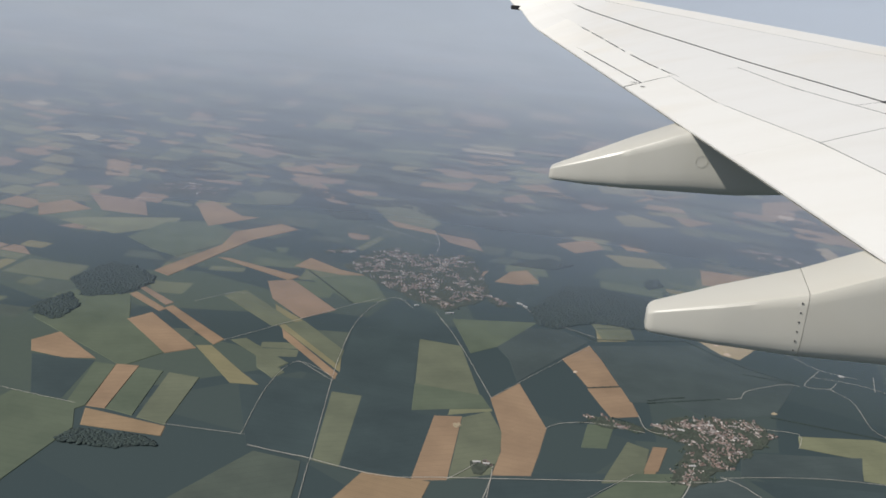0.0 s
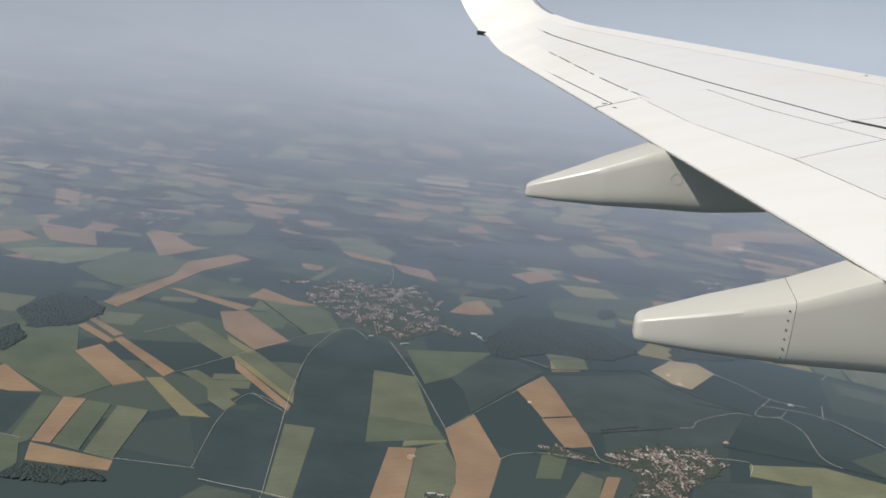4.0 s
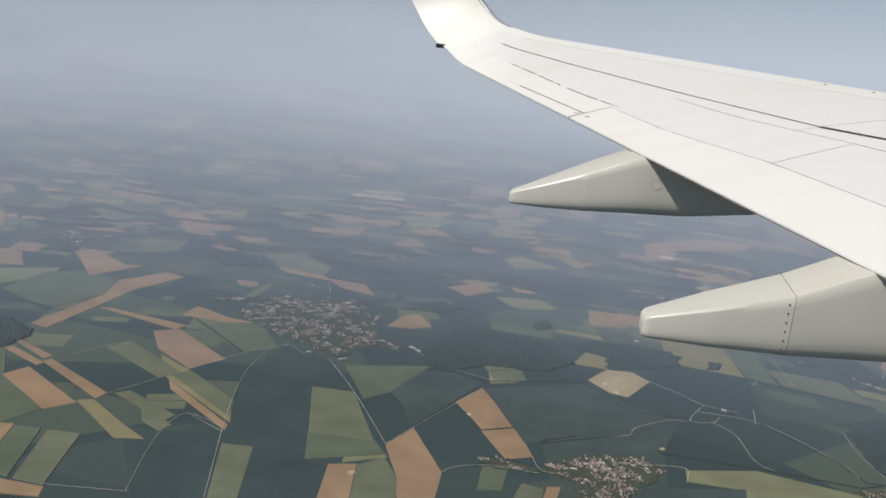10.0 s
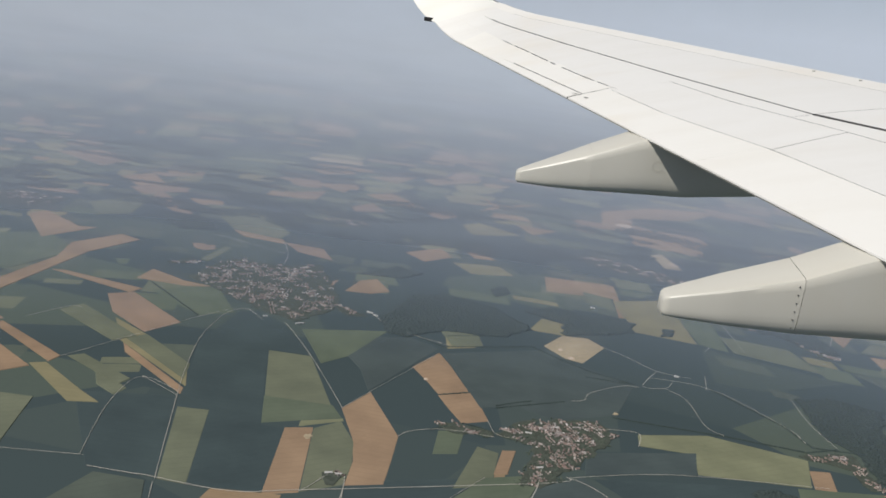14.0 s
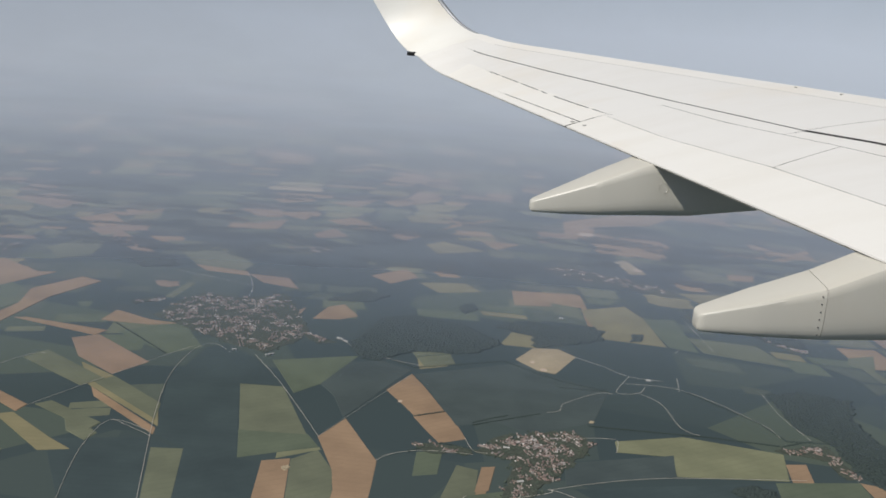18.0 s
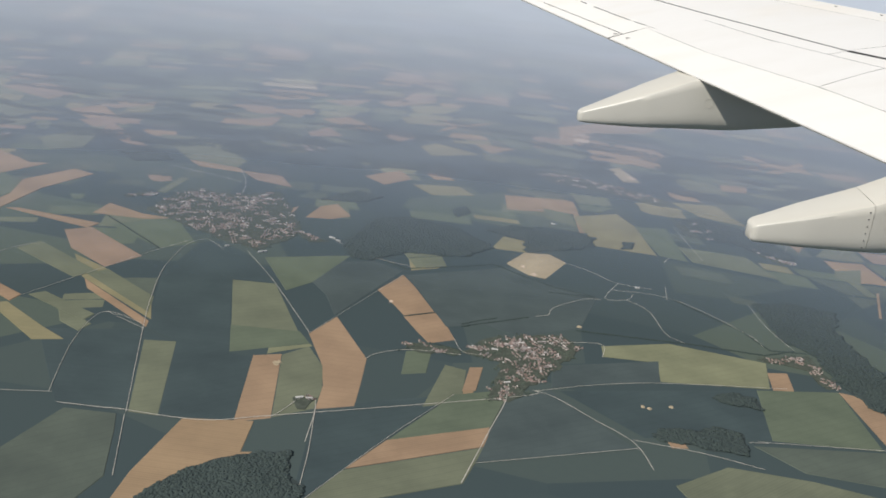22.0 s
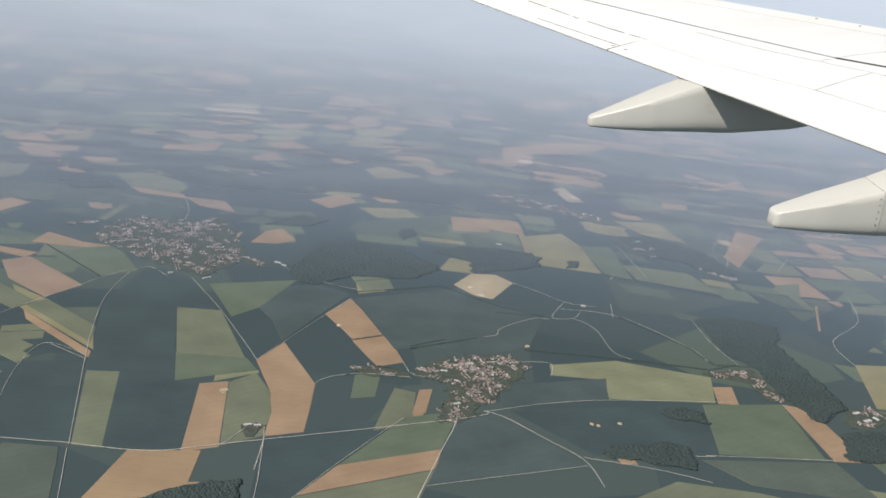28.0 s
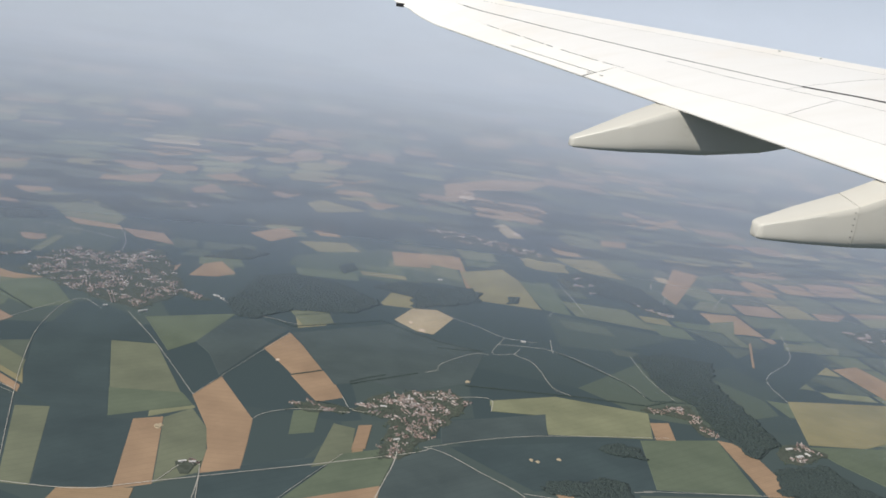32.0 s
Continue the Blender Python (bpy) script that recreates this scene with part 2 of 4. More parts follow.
# Darker copy of the bare metal, for the shaded winglet nose.
EDGE = plain("shaded_metal", (0.34, 0.35, 0.37), 0.45, 0.4, scale=4, spread=0.15)
BLACK = plain("black_rubber", (0.02, 0.02, 0.02), 0.7, scale=6)
NAVY = plain("navy_paint", (0.02, 0.03, 0.09), 0.4, scale=4)


# ---- mesh helpers ----
def mesh_of(name, verts, faces, material, smooth=False):
    me = bpy.data.meshes.new(name)
    me.from_pydata([tuple(v) for v in verts], [], faces)
    me.materials.append(material)
    me.update()
    if smooth:
        me.shade_smooth()
    return me


def part(name, me, parent, label=""):
    ob = new(name, me)
    ob.parent = parent
    return tagged(ob, label) if label else ob


def grid_faces(nu, nv, closed=False):
    out = []
    for i in range(nu - 1):
        for j in range(nv if closed else nv - 1):
            k = (j + 1) % nv
            out.append((i * nv + j, i * nv + k, (i + 1) * nv + k, (i + 1) * nv + j))
    return out


def box(cx, cy, cz, sx, sy, sz, material, name, bevel=0.2):
    bm = bmesh.new()
    bmesh.ops.create_cube(bm, size=1.0)
    bmesh.ops.scale(bm, vec=(sx, sy, sz), verts=bm.verts)
    bmesh.ops.bevel(bm, geom=bm.edges[:], offset=min(sx, sy, sz) * bevel, segments=2, affect="EDGES", profile=0.5)
    bmesh.ops.translate(bm, vec=(cx, cy, cz), verts=bm.verts)
    me = bpy.data.meshes.new(name)
    bm.to_mesh(me)
    bm.free()
    me.materials.append(material)
    return me


# ---- ground ----
def ground_sheet():
    rings = [0, 150, 300, 450, 600, 800, 1000, 1300, 1700, 2200, 2800, 3500, 4300, 4900]
    n = 72
    verts, faces = [(0, 0, 0)], []
    for r in rings[1:]:
        verts += [(r * math.cos(2 * math.pi * k / n), r * math.sin(2 * math.pi * k / n), 0) for k in range(n)]
    for k in range(n):
        faces.append((0, 1 + k, 1 + (k + 1) % n))
    for i in range(len(rings) - 2):
        a, b = 1 + i * n, 1 + (i + 1) * n
        faces += [(a + k, b + k, b + (k + 1) % n, a + (k + 1) % n) for k in range(n)]
    return tagged(new("ground", mesh_of("ground", verts, faces, FARMLAND)), "flat farmland, a patchwork of dark green crops", "ground", kind="structure")


ground_sheet()
LEVEL = [0.06]


def slab(points, z0, z1, inset=0.5):
    """A low block on the ground with a slanting rim."""
    pts = [Vector((x, y)) for x, y in points]
    if sum(a.x * b.y - a.y * b.x for a, b in zip(pts, pts[1:] + pts[:1])) < 0:
        pts.reverse()
    n, mid = len(pts), sum(pts, Vector((0, 0))) / len(pts)
    pts = [p + (p - mid).normalized() * 0.9 for p in pts]
    verts = [(p.x, p.y, z0) for p in pts]
    for p in pts:
        d = mid - p
        q = p + d * min(0.2, inset / max(d.length, 0.1))
        verts.append((q.x, q.y, z1))
    faces = [tuple(range(n, 2 * n))] + [(i, (i + 1) % n, n + (i + 1) % n, n + i) for i in range(n)]
    return verts, faces


TAKEN = []


def claim(points):
    xs, ys = [p[0] for p in points], [p[1] for p in points]
    TAKEN.append((min(xs), min(ys), max(xs), max(ys)))


def crop_field(kind, points):
    LEVEL[0] += 0.003
    material, label = CROPS[kind]
    verts, faces = slab(points, 0.0, LEVEL[0])
    tagged(new("crop_field", mesh_of("crop_field", verts, faces, material)), label, "field", "fields of the plain")


def lane(width, points):
    """A pale farm lane, a ribbon with a low crown."""
    verts, faces, pts = [], [], [Vector((x, y)) for x, y in points]
    fine = []
    for i in range(len(pts) - 1):
        p0, p1, p2, p3 = pts[max(i - 1, 0)], pts[i], pts[i + 1], pts[min(i + 2, len(pts) - 1)]
        for s in range(6):
            t = s / 6
            fine.append(0.5 * (2 * p1 + (p2 - p0) * t + (2 * p0 - 5 * p1 + 4 * p2 - p3) * t * t + (3 * p1 - p0 - 3 * p2 + p3) * t ** 3))
    fine.append(pts[-1])
    for i, p in enumerate(fine):
        d = (fine[min(i + 1, len(fine) - 1)] - fine[max(i - 1, 0)]).normalized()
        side = Vector((-d.y, d.x)) * width * 0.15 * (0.85 + 0.3 * random.random())
        for k, z in ((-1, 0.46), (-0.6, 0.54), (0.6, 0.54), (1, 0.46)):
            verts.append((p.x + side.x * k, p.y + side.y * k, z))
    tagged(new("road", mesh_of("road", verts, grid_faces(len(fine), 4), CHALK)), "pale chalky farm lane between fields", "road", kind="structure")


crop_field("dark", [(-135, 603), (-119, 717), (-99, 591), (-82, 590), (-80, 503), (-122, 501)])
crop_field("dark", [(-141, 601), (-143, 506), (-182, 505), (-228, 605), (-162, 618)])
crop_field("dark", [(-164, 813), (-148, 823), (-119, 794), (-87, 731), (-121, 730), (-102, 607), (-135, 605), (-159, 622), (-176, 727)])
crop_field("dark", [(-33, 527), (52, 558), (-11, 461), (-37, 414)])
crop_field("dark", [(125, 577), (268, 604), (256, 534), (170, 522)])
crop_field("dark", [(418, 784), (519, 866), (541, 810), (442, 710)])
crop_field("dark", [(-371, 579), (-327, 585), (-315, 523), (-336, 523)])
crop_field("olive", [(-120, 729), (-86, 728), (-58, 639), (-105, 640)])
crop_field("green", [(-105, 639), (-57, 638), (-48, 619), (-98, 595)])
crop_field("pale", [(-73, 606), (-47, 618), (-46, 614), (-73, 597)])
crop_field("tan", [(-82, 591), (-64, 597), (-59, 509), (-79, 501)])
crop_field("olive", [(-63, 596), (-47, 613), (-35, 583), (-33, 552), (-35, 525), (-58, 510)])
crop_field("tan", [(-49, 635), (-32, 671), (-7, 601), (-9, 563), (-11, 532), (-34, 524), (-32, 557), (-35, 587)])
crop_field("tan", [(-3, 736), (17, 777), (27, 749), (42, 698), (19, 686), (11, 706)])
crop_field("tan", [(19, 683), (43, 696), (51, 670), (56, 648), (37, 638), (29, 658)])
crop_field("olive", [(-157, 601), (-136, 602), (-123, 501), (-140, 503)])
crop_field("tan", [(-229, 703), (-163, 634), (-162, 623), (-221, 684)])
crop_field("straw", [(-254, 756), (-222, 730), (-173, 680), (-162, 637), (-232, 707)])
crop_field("clay", [(-282, 814), (-263, 828), (-203, 766), (-223, 733), (-261, 770)])
crop_field("green", [(-250, 841), (-194, 790), (-168, 811), (-199, 876), (-225, 862)])
crop_field("tan", [(-275, 871), (-270, 906), (-233, 882), (-204, 876), (-228, 867)])
crop_field("olive", [(-301, 1224), (-240, 1231), (-175, 1127), (-182, 1086), (-240, 1113)])
crop_field("tan", [(-238, 1107), (-176, 1090), (-171, 1072), (-220, 1082)])
crop_field("clay", [(-172, 1080), (-126, 1072), (-109, 1028), (-150, 1046)])
crop_field("tan", [(-32, 1111), (9, 1156), (23, 1118), (-8, 1080)])
crop_field("straw", [(25, 1093), (80, 1103), (95, 1069), (47, 1054)])
crop_field("tan", [(43, 1151), (63, 1172), (75, 1131), (51, 1129)])
crop_field("tan", [(-82, 921), (-71, 964), (-55, 978), (-39, 939), (-56, 924)])
crop_field("clay", [(-103, 915), (-99, 947), (-93, 957), (-99, 909)])
crop_field("straw", [(21, 839), (51, 859), (48, 804), (24, 792)])
crop_field("straw", [(117, 918), (139, 908), (135, 873), (102, 877)])
crop_field("chalky", [(113, 835), (133, 871), (157, 873), (170, 852), (144, 802), (126, 809)])
crop_field("tan", [(134, 1084), (208, 1087), (205, 1030), (131, 1024)])
crop_field("olive", [(173, 1042), (202, 1029), (201, 980), (172, 1001)])
crop_field("tan", [(209, 1085), (214, 1083), (208, 930), (199, 924)])
crop_field("straw", [(204, 1019), (259, 1047), (269, 1001), (270, 903), (208, 917)])
crop_field("green", [(269, 997), (305, 1005), (299, 892), (273, 904)])
crop_field("tan", [(268, 1566), (370, 1663), (502, 1707), (414, 1584), (315, 1541), (293, 1426), (249, 1423)])
crop_field("chalky", [(296, 1281), (314, 1297), (325, 1217), (302, 1214)])
crop_field("tan", [(548, 1367), (638, 1464), (636, 1441), (554, 1348)])
crop_field("dusk", [(19, 777), (117, 825), (136, 795), (184, 765), (157, 692), (106, 665), (82, 682), (51, 671), (30, 748)])
crop_field("green", [(21, 619), (39, 626), (34, 588), (18, 583)])
crop_field("olive", [(48, 602), (62, 596), (56, 549), (32, 539)])
crop_field("ochre", [(64, 595), (71, 598), (63, 552), (56, 549)])
crop_field("dusk", [(-80, 784), (-9, 806), (16, 787), (-34, 674), (-44, 716)])
crop_field("green", [(-103, 790), (-31, 815), (-57, 742), (-76, 717)])
crop_field("tan", [(-450, 1326), (-418, 1373), (-379, 1307), (-408, 1276)])
crop_field("clay", [(-416, 1264), (-388, 1289), (-295, 1148), (-328, 1161)])
crop_field("tan", [(-113, 1435), (-75, 1467), (-19, 1386), (-66, 1377)])
crop_field("clay", [(-18, 1373), (44, 1385), (-1, 1317)])
crop_field("tan", [(10, 1517), (64, 1557), (98, 1488), (45, 1471)])
crop_field("tan", [(-224, 1594), (-176, 1663), (-146, 1596), (-196, 1557)])
crop_field("clay", [(-150, 1235), (-103, 1244), (-117, 1205)])
crop_field("tan", [(115, 1363), (172, 1353), (134, 1307)])
crop_field("tan", [(318, 1359), (411, 1411), (358, 1347)])
crop_field("straw", [(36, 1310), (59, 1337), (117, 1292), (50, 1256)])
crop_field("tan", [(-198, 1470), (-132, 1501), (-146, 1425)])
crop_field("clay", [(-126, 1593), (-44, 1650), (-75, 1560)])
crop_field("tan", [(-34, 1636), (45, 1739), (65, 1683), (-12, 1597)])
crop_field("olive", [(-230, 713), (-219, 728), (-171, 679), (-167, 649)])
crop_field("straw", [(7, 1515), (68, 1556), (78, 1491), (15, 1463)])
crop_field("clay", [(-4, 1640), (23, 1758), (68, 1761), (45, 1664)])
crop_field("clay", [(-122, 1329), (-97, 1375), (-75, 1325), (-115, 1304)])
crop_field("olive", [(-101, 1310), (-58, 1297), (-78, 1278)])
crop_field("tan", [(60, 1420), (82, 1479), (136, 1529), (160, 1539), (88, 1461)])
crop_field("clay", [(-587, 1440), (-545, 1496), (-470, 1466), (-496, 1377)])
crop_field("olive", [(-239, 964), (-229, 1027), (-220, 1023), (-230, 960)])
crop_field("olive", [(-534, 1300), (-504, 1331), (-469, 1307), (-498, 1234)])
crop_field("clay", [(-474, 1510), (-409, 1511), (-444, 1504)])
crop_field("tan", [(-47, 1848), (144, 2033), (-23, 1819)])
crop_field("clay", [(-151, 1944), (-63, 2081), (-102, 1941)])
crop_field("clay", [(-425, 1381), (-360, 1403), (-397, 1363)])
crop_field("olive", [(-321, 1314), (-221, 1305), (-258, 1293)])
crop_field("clay", [(-219, 1370), (-171, 1419), (-175, 1359)])
crop_field("olive", [(-232, 652), (-199, 620), (-203, 607), (-219, 621)])
crop_field("ochre", [(-108, 499), (-68, 502), (-70, 467), (-64, 468), (-77, 425), (-84, 391), (-127, 389), (-121, 440)])
crop_field("green", [(11, 493), (53, 558), (90, 572), (72, 518)])
crop_field("mid", [(-176, 500), (-146, 498), (-142, 480), (-134, 434), (-150, 385), (-215, 390)])
crop_field("tan", [(-11, 459), (11, 493), (72, 518), (68, 495)])
crop_field("olive", [(-37, 413), (-12, 457), (67, 493), (52, 453)])
crop_field("dusk", [(85, 553), (117, 577), (160, 507), (62, 477)])
crop_field("tan", [(65, 601), (74, 603), (67, 568), (58, 565)])
crop_field("tan", [(438, 1001), (501, 1124), (525, 1100), (440, 962)])
crop_field("tan", [(530, 788), (561, 800), (570, 758), (541, 716)])
crop_field("straw", [(436, 699), (539, 705), (503, 636), (456, 615), (409, 615)])
crop_field("pale", [(169, 659), (224, 675), (293, 654), (280, 609), (201, 606), (206, 638), (167, 640)])
crop_field("dusk", [(125, 616), (207, 640), (199, 604), (120, 581)])
crop_field("tan", [(289, 636), (304, 638), (298, 609), (283, 608)])
crop_field("green", [(270, 604), (332, 612), (326, 530), (255, 532)])
crop_field("tan", [(333, 612), (351, 605), (354, 531), (332, 530)])
crop_field("mid", [(240, 522), (331, 527), (338, 478), (262, 494)])
crop_field("olive", [(176, 468), (214, 493), (262, 484), (322, 462), (318, 428), (190, 420)])
crop_field("tan", [(184, 518), (193, 519), (194, 513), (185, 512)])
crop_field("olive", [(302, 939), (368, 925), (381, 863), (305, 892)])
crop_field("straw", [(344, 1126), (399, 1130), (410, 1047), (364, 1071)])
crop_field("olive", [(457, 906), (488, 918), (463, 862), (448, 887)])
crop_field("green", [(407, 610), (487, 615), (438, 544), (415, 586)])
crop_field("olive", [(515, 857), (572, 852), (561, 832), (505, 834)])
crop_field("tan", [(442, 779), (471, 846), (474, 847), (443, 776)])
crop_field("olive", [(18, 835), (50, 849), (55, 811), (28, 800)])
crop_field("tan", [(444, 1252), (479, 1251), (469, 1218), (436, 1219)])
crop_field("tan", [(-664, 1218), (-644, 1246), (-593, 1141), (-619, 1129)])
crop_field("olive", [(-649, 1023), (-607, 1064), (-563, 998), (-605, 957)])
crop_field("tan", [(-601, 952), (-586, 987), (-545, 964), (-575, 911)])
crop_field("clay", [(-587, 1034), (-512, 1026), (-482, 972), (-533, 967)])
crop_field("pale", [(-548, 907), (-526, 931), (-446, 981), (-440, 945), (-475, 887)])
crop_field("green", [(-458, 884), (-451, 957), (-409, 987), (-357, 935), (-388, 846), (-417, 856)])
crop_field("tan", [(-458, 1051), (-447, 1074), (-392, 1026), (-374, 1031), (-407, 965)])
crop_field("tan", [(-385, 794), (-365, 906), (-373, 958), (-341, 1017), (-317, 1004), (-346, 934), (-367, 786)])
crop_field("tan", [(-351, 861), (-341, 864), (-261, 841), (-267, 826)])
crop_field("green", [(-425, 697), (-419, 712), (-374, 728), (-345, 669), (-291, 618), (-306, 584), (-410, 643)])
crop_field("tan", [(-346, 669), (-336, 691), (-274, 636), (-290, 618)])
crop_field("tan", [(-332, 706), (-329, 714), (-262, 661), (-265, 648)])
crop_field("tan", [(-373, 724), (-370, 732), (-331, 704), (-333, 697)])
crop_field("clay", [(-373, 743), (-371, 748), (-332, 721), (-335, 713)])
crop_field("tan", [(-385, 601), (-376, 623), (-329, 589), (-348, 582), (-374, 584)])
crop_field("green", [(-325, 582), (-310, 583), (-296, 519), (-304, 501)])
crop_field("tan", [(-310, 585), (-295, 588), (-283, 520), (-295, 519)])
crop_field("green", [(-294, 586), (-276, 586), (-263, 517), (-282, 520)])
crop_field("olive", [(-271, 586), (-249, 586), (-239, 513), (-259, 516)])
crop_field("ochre", [(-293, 515), (-238, 510), (-235, 498), (-284, 494)])
crop_field("green", [(-348, 521), (-303, 518), (-287, 488), (-290, 395), (-362, 400)])
crop_field("straw", [(-275, 640), (-265, 645), (-227, 608), (-208, 592), (-227, 588)])
crop_field("olive", [(-256, 662), (-247, 670), (-202, 637), (-206, 625)])
crop_field("olive", [(-301, 757), (-290, 779), (-225, 721), (-239, 705)])
crop_field("olive", [(-425, 1144), (-375, 1244), (-364, 1120), (-393, 1091)])

def blotch(kind, x, y, size, seed):
    """A bare patch with a ragged rim."""
    rng = random.Random(seed)
    crop_field(kind, [(x + size * rng.uniform(0.45, 1.2) * math.cos(a * 0.449), y + 1.5 * size * rng.uniform(0.45, 1.2) * math.sin(a * 0.449)) for a in range(14)])


blotch("chalky", -65, 583, 2.6, 1)
blotch("chalk", 135, 810, 2.6, 3)
blotch("chalk", 127, 830, 1.8, 4)
blotch("chalk", 288, 1463, 14, 5)
blotch("chalk", 318, 1238, 6, 6)
blotch("chalk", 8, 713, 1.2, 7)
blotch("chalky", 178, 564, 1.0, 8)
blotch("chalky", 182, 562, 0.8, 9)
blotch("chalky", 198, 567, 0.8, 10)
blotch("chalky", 157, 694, 1.6, 11)

lane(0.9, [(-318, 731), (-297, 769), (-287, 768)])
lane(0.9, [(-261, 659), (-238, 702), (-197, 779), (-175, 814)])
lane(0.9, [(-191, 518), (-201, 593), (-196, 642), (-165, 627)])
lane(0.9, [(-239, 513), (-189, 518)])
lane(0.8, [(-420, 533), (-372, 524), (-303, 519)])
lane(1.6, [(-182, 506), (-155, 504), (-146, 504), (-97, 499), (-55, 512), (92, 562), (108, 574)])
lane(1.1, [(-141, 501), (-163, 621), (-171, 670), (-178, 733), (-177, 776), (-172, 810), (-159, 823), (-141, 801)])
lane(1.0, [(-120, 801), (-87, 731), (-49, 636)])
lane(0.8, [(-49, 636), (-32, 673), (-2, 736), (17, 777)])
lane(1.2, [(-7, 601), (1, 612), (18, 621), (35, 623), (60, 621)])
lane(1.2, [(124, 708), (135, 714), (142, 731), (173, 758), (187, 759)])
lane(1.4, [(211, 806), (191, 764), (210, 765), (219, 780)])
lane(1.2, [(168, 853), (191, 831), (211, 806), (240, 799)])
lane(1.2, [(210, 765), (224, 743), (227, 694), (239, 679)])
lane(1.2, [(255, 809), (248, 774)])
lane(1.0, [(-254, 1073), (-200, 1049), (-160, 1027)])
lane(1.2, [(-173, 1082), (-159, 1027), (-156, 985)])
lane(1.0, [(-141, 498), (-138, 482), (-129, 434)])
lane(0.8, [(-195, 644), (-162, 619)])
lane(1.2, [(-45, 535), (-54, 517), (-59, 509)])
lane(1.4, [(-35, 537), (-34, 517), (-36, 483)])
lane(1.2, [(-52, 864), (-39, 842), (-24, 825)])
lane(1.0, [(-24, 825), (-1, 811), (24, 800)])
lane(1.0, [(56, 648), (62, 626), (82, 624)])
lane(1.4, [(200, 924), (209, 940)])
lane(1.6, [(273, 882), (281, 897)])
lane(1.2, [(-34, 526), (-33, 473), (-34, 435)])
lane(1.6, [(91, 587), (85, 553), (73, 517), (52, 453)])
lane(0.9, [(61, 475), (162, 507)])
lane(1.2, [(106, 574), (120, 566), (140, 541), (161, 514), (166, 483)])
lane(1.2, [(162, 517), (204, 507), (236, 494)])
lane(0.9, [(52, 558), (9, 493), (-37, 415)])
lane(1.2, [(144, 661), (169, 662), (165, 638)])
lane(1.0, [(107, 573), (150, 590), (198, 602), (294, 611)])
lane(1.4, [(524, 883), (508, 834), (488, 798), (441, 749), (434, 698)])
lane(1.1, [(527, 1025), (481, 956)])
lane(1.2, [(525, 1049), (524, 1099)])
lane(1.4, [(410, 931), (439, 995), (434, 1027), (483, 1121)])
lane(1.1, [(323, 781), (321, 730), (327, 683)])
lane(1.0, [(609, 828), (570, 757), (535, 706)])
lane(1.1, [(316, 1012), (316, 895)])
lane(1.2, [(201, 787), (253, 778), (296, 715), (303, 686)])
lane(1.1, [(237, 526), (250, 527)])
lane(1.1, [(244, 528), (333, 530)])


# ground that woods and villages take
claim([(-215, 896), (-206, 958), (-193, 993), (-159, 985), (-126, 1013), (-99, 884), (-102, 848), (-120, 797), (-146, 816), (-180, 854)])
claim([(-101, 865), (-88, 860), (-76, 844), (-89, 838)])
claim([(-241, 943), (-227, 966), (-221, 953), (-236, 936)])
claim([(20, 632), (29, 635), (60, 629), (60, 621), (26, 621)])
claim([(62, 626), (106, 665), (140, 672), (150, 652), (126, 610), (89, 555), (74, 557), (89, 614), (77, 620)])
claim([(76, 653), (92, 661), (90, 646), (75, 640)])
claim([(289, 661), (334, 676), (334, 650), (336, 619), (324, 616), (324, 649), (298, 656)])
claim([(383, 608), (404, 614), (415, 597), (378, 578), (369, 587)])
claim([(182, 1215), (211, 1232), (307, 1166), (342, 1125), (324, 1101), (265, 1149), (209, 1163)])
claim([(-141, 1232), (-95, 1245), (-86, 1222), (-130, 1201)])
claim([(612, 908), (669, 930), (653, 877), (616, 836)])
claim([(-40, 847), (-12, 940), (22, 957), (69, 931), (103, 878), (76, 844), (54, 841), (16, 838), (-13, 807), (-28, 809)])
claim([(328, 782), (361, 793), (403, 780), (381, 731), (382, 690), (383, 613), (350, 583), (341, 629), (341, 680), (325, 703)])
claim([(328, 1049), (364, 1066), (416, 1014), (424, 931), (405, 930), (376, 966), (340, 978)])
claim([(100, 935), (131, 960), (214, 942), (196, 902), (134, 874), (138, 911)])
claim([(161, 946), (208, 958), (209, 909), (167, 907)])
claim([(-420, 230), (-30, 640)])
claim([(-30, 230), (340, 522)])
claim([(342, 531), (359, 569), (403, 578), (409, 545), (428, 531)])
claim([(-342, 1146), (-298, 1153), (-254, 1099), (-292, 1078)])
claim([(69, 1003), (83, 1017), (87, 994), (71, 973)])
claim([(245, 937), (254, 940), (247, 917), (237, 913)])
claim([(120, 522), (265, 600)])
claim([(-74, 990), (-39, 1038), (-7, 1025), (-31, 995)])
claim([(-42, 1777), (55, 1839), (23, 1758)])
claim([(97, 1228), (170, 1230), (203, 1202), (139, 1168)])
claim([(300, 1527), (387, 1559), (425, 1516), (349, 1483)])
claim([(-436, 741), (-430, 799), (-406, 797), (-376, 776), (-371, 759), (-375, 724), (-403, 702)])
claim([(-427, 672), (-416, 706), (-393, 679), (-394, 645), (-415, 651)])
claim([(319, 1024), (352, 1049), (352, 977), (326, 981)])
claim([(376, 966), (396, 929), (422, 923), (402, 910)])
claim([(-559, 1105), (-518, 1164), (-451, 1144), (-458, 1106), (-509, 1075)])

# ---- far patchwork ----
def inside(p, poly):
    hit = False
    for (x0, y0), (x1, y1) in zip(poly, poly[1:] + poly[:1]):
        if (y0 > p[1]) != (y1 > p[1]) and p[0] < (x1 - x0) * (p[1] - y0) / (y1 - y0) + x0:
            hit = not hit
    return hit


